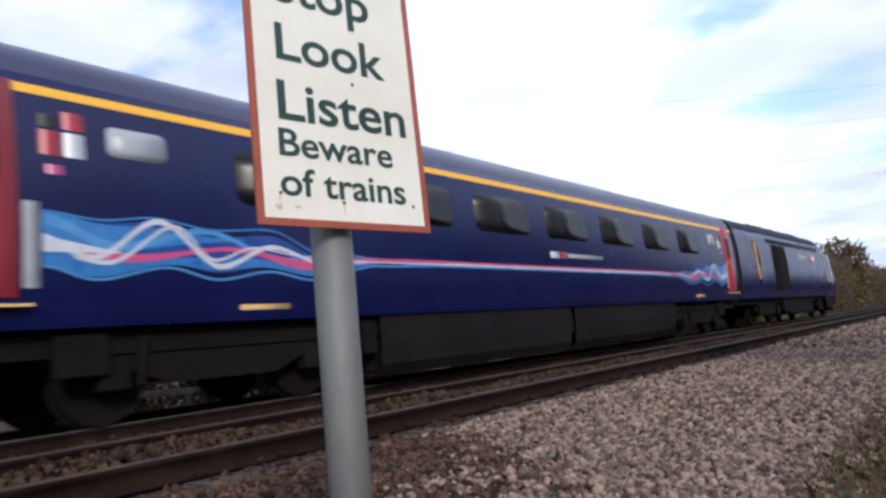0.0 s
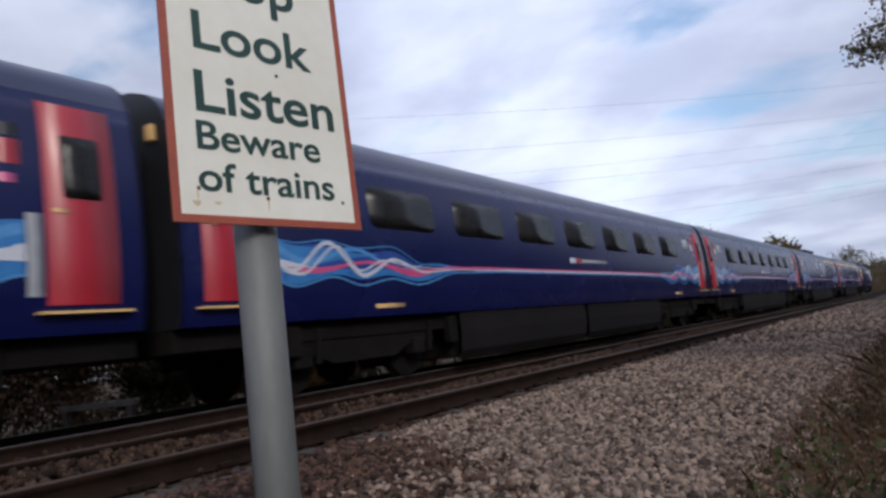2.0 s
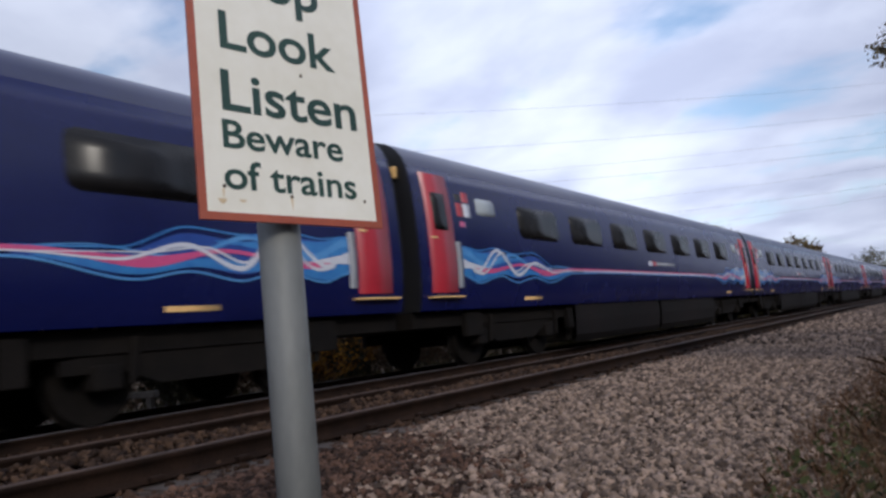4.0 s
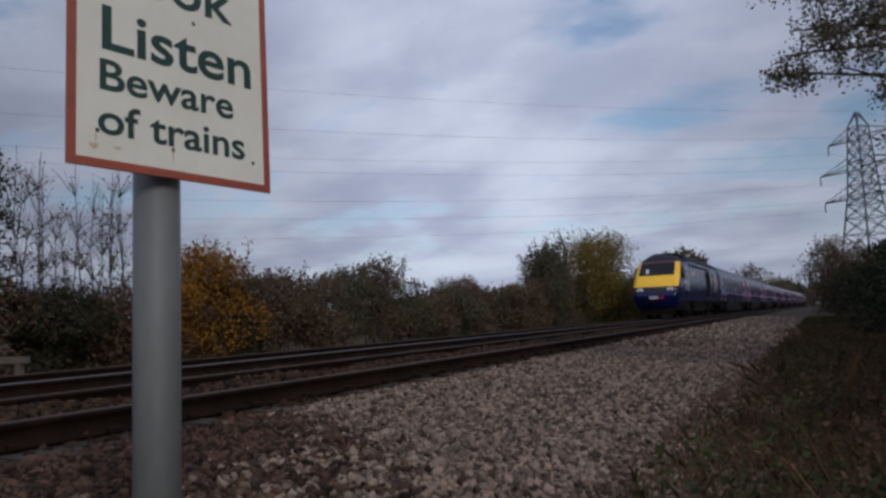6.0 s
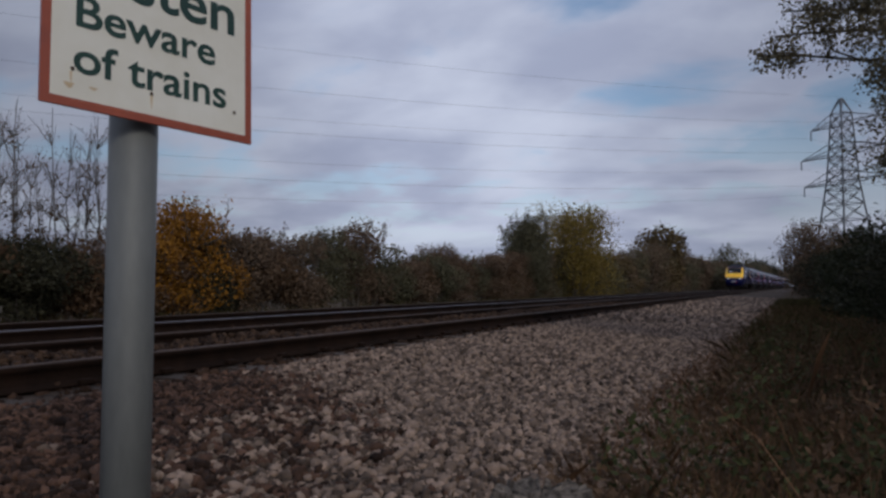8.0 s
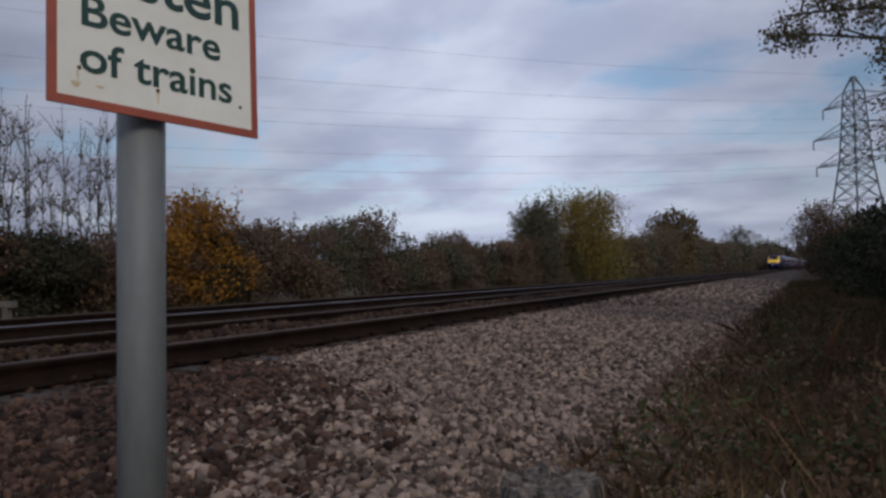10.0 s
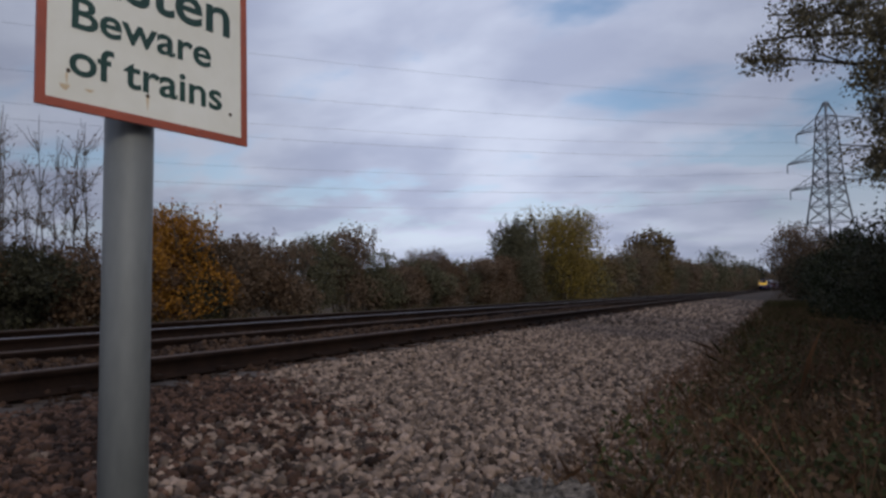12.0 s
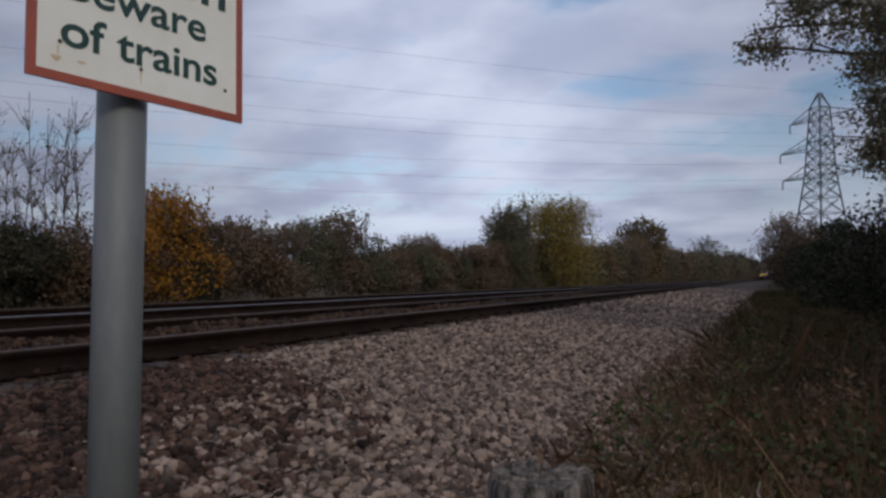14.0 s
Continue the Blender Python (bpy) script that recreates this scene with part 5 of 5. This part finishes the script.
def build_ground_cover():
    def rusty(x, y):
        """Where the stones are stained brown, and darkened in colour for the lens's dim left side: beside the foot of
        the sign, fading towards the clean bed.
        """
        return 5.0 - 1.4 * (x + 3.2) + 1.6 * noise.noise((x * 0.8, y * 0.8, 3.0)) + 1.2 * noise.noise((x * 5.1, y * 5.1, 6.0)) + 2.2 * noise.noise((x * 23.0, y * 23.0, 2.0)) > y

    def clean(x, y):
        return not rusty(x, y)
    L = "loose grey and brown ballast stones beside the track"
    stones("ballast", -3.74, -0.30, 1.2, 6.0, 33000, 0.036, M_STONE, L, patch=clean)
    stones("rusty_ballast", -3.74, -0.30, 1.2, 6.0, 33000, 0.038, M_STONE_BROWN, "rust-brown ballast stones, darkened in colour, round the foot of the sign", patch=rusty)
    stones("ballast", -3.74, -0.30, 6.0, 15.0, 25000, 0.044, M_STONE, L)
    stones("ballast", -3.74, -0.40, 15.0, 50.0, 12000, 0.09, M_STONE, L)
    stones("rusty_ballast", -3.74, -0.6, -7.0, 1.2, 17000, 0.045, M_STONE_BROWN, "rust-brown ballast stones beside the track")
    stones("stained_ballast", -10.4, -3.80, 0.0, 16.0, 17000, 0.06, M_STONE_DARK, "rust-stained ballast stones between the rails", 0.05)
    stones("stained_ballast", -10.4, -3.80, 16.0, 45.0, 9000, 0.085, M_STONE_DARK, "rust-stained ballast stones between the rails", 0.05)
    stones("heaped_ballast", -5.45, -4.30, 0.0, 26.0, 9000, 0.055, M_STONE_RUST, "brown ballast heaped between the rails of the near track", 0.1, 0.125)
    stones("heaped_ballast", -7.05, -5.85, 0.0, 26.0, 9000, 0.055, M_STONE_DARK, "dark ballast heaped between the two tracks", 0.1, 0.06)
    blades("dry_grass", -0.9, 1.5, 1.8, 9.0, 17000, 0.03, 0.20, 0.0035, M_STRAW, "dry brown grass along the verge", 0.4)
    blades("dry_grass", -0.8, 1.5, 9.0, 30.0, 7000, 0.06, 0.22, 0.012, M_STRAW, "dry brown grass along the verge", 0.6)
    blades("rank_grass", -0.65, 2.0, 1.6, 9.0, 16000, 0.04, 0.18, 0.004, M_GRASS, "dull green rank grass along the verge", 0.6)
    blades("rank_grass", -0.7, 2.2, 9.0, 45.0, 12000, 0.08, 0.26, 0.018, M_GRASS, "dull green rank grass along the verge", 0.5)
    blades("rank_grass", -0.7, 5.0, -7.0, 0.6, 12000, 0.05, 0.2, 0.012, M_GRASS, "dull green rank grass on the trodden verge", 0.6)
    blades("dead_stalks", -0.05, 1.6, 2.6, 9.0, 260, 0.25, 0.6, 0.006, M_STRAW, "dead weed stalks on the verge", 0.35)
    blades("rank_grass", -12.6, -10.9, -4.0, 60.0, 16000, 0.15, 0.4, 0.02, M_GRASS, "dull grass at the foot of the hedge")
    blades("straw_stalks", -0.22, 0.10, 2.2, 2.9, 60, 0.16, 0.34, 0.006, M_STRAW_PALE, "pale dead grass stalks beside the wooden post", 0.15)
    blades("grass_tuft", -0.30, 0.22, 1.95, 2.9, 3000, 0.10, 0.27, 0.0045, M_TUFT, "yellow-green grass tuft beside the wooden post", 0.5)
    blades("grass_tuft", -1.35, -1.05, 1.75, 2.1, 260, 0.03, 0.07, 0.004, M_TUFT, "small green weeds among the ballast", 0.6)
    # clumps of low weeds
    for name, mat, n, seed, label in (("green_weeds", M_LEAF_WEED, 26000, 2.0, "low dark green weeds and nettles on the verge"), ("brown_weeds", M_LEAF_BROWN, 26000, 7.0, "withered brown weeds on the verge")):
        xs, ys = RNG.uniform(-0.75, 2.0, n), 2.0 + 12 * RNG.uniform(0, 1, n) ** 1.7
        k = np.array([noise.noise((x * 2.4, y * 1.7, seed)) + 0.12 * x for x, y in zip(xs, ys)])
        xs, ys, k = xs[k > 0.10], ys[k > 0.10], k[k > 0.10]
        z = np.array([ground_z(x, y) for x, y in zip(xs, ys)]) + RNG.uniform(0.0, 1.0, len(xs)) * np.minimum(0.34, 0.08 + 0.7 * (k - 0.10))
        V, F = leaf_cloud(np.stack([xs, ys, z], -1), 0.036)
        tagged(mesh_object(name, V, F, mat), label, "weeds", kind="stuff")
    # leaf litter on the verge
    n = 42000
    xs, ys = np.abs(RNG.normal(0, 1.5, n)) - 0.9 + RNG.normal(0, 0.15, n), 1.5 + 15 * RNG.uniform(0, 1, n) ** 1.6
    ys[::4] = RNG.uniform(-7, 2, len(ys[::4]))
    z = np.array([ground_z(x, y) for x, y in zip(xs, ys)]) + RNG.uniform(0.0, 0.08, n)
    V, F = leaf_cloud(np.stack([xs, ys, z], -1), 0.024)
    tagged(mesh_object("leaf_litter", V, F, M_LEAF_BROWN), "brown leaf litter on the verge", "leaves", kind="stuff")


def build_wood_post():
    p = thing("wooden_post", pose(-0.368, 1.93, -0.56, 1.0, -1.5, 10), "short weathered wooden post with a split top", "post")
    n = 72
    r = random.Random(3)
    cracks = {r.randrange(n): r.uniform(0.10, 0.32) for _ in range(13)}
    wear = [r.uniform(-0.010, 0.004) for _ in range(n)]
    bm = bmesh.new()
    rings = []
    for z, k in ((0.0, 1.0), (0.3, 1.0), (0.55, 1.0), (0.66, 0.995), (0.70, 0.98), (0.712, 0.93), (0.706, 0.6), (0.702, 0.25)):
        ring = []
        for i in range(n):
            a = 2 * math.pi * i / n
            deep = cracks.get(i, 0.0) * min(1.0, z / 0.6) * (1.0 if k > 0.9 else 0.5)
            q = 0.082 * k * (1 + 0.025 * math.sin(3 * a + 1) + r.uniform(-0.008, 0.008) - deep)
            ring.append(bm.verts.new((q * math.cos(a), q * math.sin(a), z + (wear[i] * k - 0.05 * deep if z > 0.65 else 0))))
        rings.append(ring)
    for r0, r1 in zip(rings, rings[1:]):
        for i in range(n):
            bm.faces.new((r0[i], r0[(i + 1) % n], r1[(i + 1) % n], r1[i]))
    bm.faces.new(rings[-1])
    part("stump", bm, M_WOOD, p)


def build_fallen_branch():
    r = random.Random(9)
    b = thing("fallen_branch", Matrix.Translation((0.02, 2.75, ground_z(0.02, 2.75) + 0.10)), "thin bare fallen branch lying in the verge grass", "branch")
    stem = wander((-0.16, 0.42, 0.02), (0.20, -0.62, 0.0), 0.02, 7, r)
    V, F = tube(stem, 0.006, 0.010, 6)
    mesh_object("stem", V, F, M_BARK_PALE, b, "", True)
    for k in (1, 3, 5):
        p = stem[k]
        V, F = tube(wander(p, p + Vector((r.uniform(-.14, .14), r.uniform(-.05, .15), r.uniform(0.02, 0.10))), 0.01, 3, r), 0.005, 0.002, 5)
        mesh_object("twig", V, F, M_BARK_PALE, b, "", True)


def build_stile():
    s = thing("timber_frame", pose(-11.6, 7.6, ground_z(-11.6, 7.6), 0, 0, 20), "low pale timber frame at the foot of the hedge", "fence")
    for x in (-0.62, 0.62):
        part("upright", box((x - 0.05, -0.05, -0.1), (x + 0.05, 0.05, 0.55), 0.008), M_WOOD_PALE, s)
    part("crossbar", box((-0.75, -0.07, 0.50), (0.75, 0.07, 0.60), 0.008), M_WOOD_PALE, s)


# ---- pylon and wires ----
M_PYLON = material("pylon_steel", (0.16, 0.17, 0.19), (0.10, 0.11, 0.125), 0.6, metal=0.3)
M_WIRE = material("wire", (0.10, 0.10, 0.11), (0.08, 0.08, 0.09), 0.6, bump=0.0)
ARMS = ((41.4, 9.9), (34.0, 13.4), (26.9, 12.6))


def build_pylon(x, y, turn, label):
    p = thing("pylon", pose(x, y, -0.5, 0, 0, turn), label, "pylon", "pylons of the power line")

    def half(z):
        return 5.6 - (5.6 - 2.5) * z / 27.0 if z < 27 else 2.5 - 0.9 * (z - 27.0) / 17.0 if z < 44 else 1.6 - 1.3 * (z - 44.0) / 3.6
    zs = (0, 6.6, 12.4, 17.4, 21.4, 24.8, 27.0, 29.6, 32.4, 35.4, 38.2, 41.0, 44.0, 47.6)
    for sx in (-1, 1):
        for sy in (-1, 1):
            V, F = join([tube([(sx * half(z), sy * half(z), z) for z in zs], 0.24, 0.17, 4)])
            mesh_object("leg", V, F, M_PYLON, p)
    for face in range(4):
        pcs = []
        for z0, z1 in zip(zs, zs[1:]):
            a, b = half(z0), half(z1)
            c = ((-a, -a), (a, -a), (a, a), (-a, a))
            d = ((-b, -b), (b, -b), (b, b), (-b, b))
            p0, p1, q0, q1 = c[face], c[(face + 1) % 4], d[face], d[(face + 1) % 4]
            pcs += [tube([(*p0, z0), (*q1, z1)], 0.11, 0.11, 4), tube([(*p1, z0), (*q0, z1)], 0.11, 0.11, 4), tube([(*q0, z1), (*q1, z1)], 0.10, 0.10, 4)]
        V, F = join(pcs)
        mesh_object("lattice", V, F, M_PYLON, p)
    for z, l in ARMS:
        for s in (-1, 1):
            w = half(z)
            pcs = []
            for sy in (-1, 1):
                pcs += [tube([(s * w, sy * w, z - 0.2), (s * l, 0, z)], 0.15, 0.12, 4), tube([(s * w, sy * w, z + 2.4), (s * l, 0, z)], 0.12, 0.10, 4)]
                for k in (0.3, 0.6):
                    xx = w + (l - w) * k
                    pcs.append(tube([(s * xx, sy * w * (1 - k), z - 0.2 + 0.2 * k), (s * xx, sy * w * (1 - k), z + 2.4 * (1 - k))], 0.05, 0.05, 4))
            V, F = join(pcs)
            mesh_object("crossarm", V, F, M_PYLON, p)
            mesh_object("insulator", *tube([(s * l, 0, z), (s * l, 0, z - 2.4)], 0.15, 0.15, 6), M_PYLON, p)
    return p


def build_wires():
    a, b = Vector((11.9, 204.0, 0.0)), Vector((-200.0, -49.0, -0.8))
    c = Vector((224.0, 457.0, -0.8))
    for at, turn, label in ((a, -48, "tall grey lattice electricity pylon beyond the trees"), (b, -40, "tall grey lattice electricity pylon out in the fields")):
        build_pylon(at.x, at.y, turn, label)
    ca, cb = Matrix.Rotation(radians(-48), 3, "Z"), Matrix.Rotation(radians(-40), 3, "Z")
    ends = []
    for z, l in ARMS:
        for s in (-1, 1):
            e = Vector((s * l, 0, z - 2.4))
            ends.append((a + ca @ e, b + cb @ e, c + cb @ e, 8.0))
    ends.append((a + Vector((0, 0, 47.6)), b + Vector((0, 0, 47.6)), c + Vector((0, 0, 47.6)), 7.0))
    for p, q, w, sag in ends:
        for e in (q, w):
            pts = [p.lerp(e, k / 30) - Vector((0, 0, 4 * sag * (k / 30) * (1 - k / 30))) for k in range(31)]
            V, F = tube(pts, 0.017, 0.017, 4)
            tagged(mesh_object("power_line", V, F, M_WIRE), "thin dark overhead power line", "cable", "overhead power lines")


build_ground()
build_sign()
build_wood_post()
build_fallen_branch()
build_train()
build_hedges()
build_right_side()
build_stile()
build_wires()
build_ground_cover()
build_tracks()
motions()
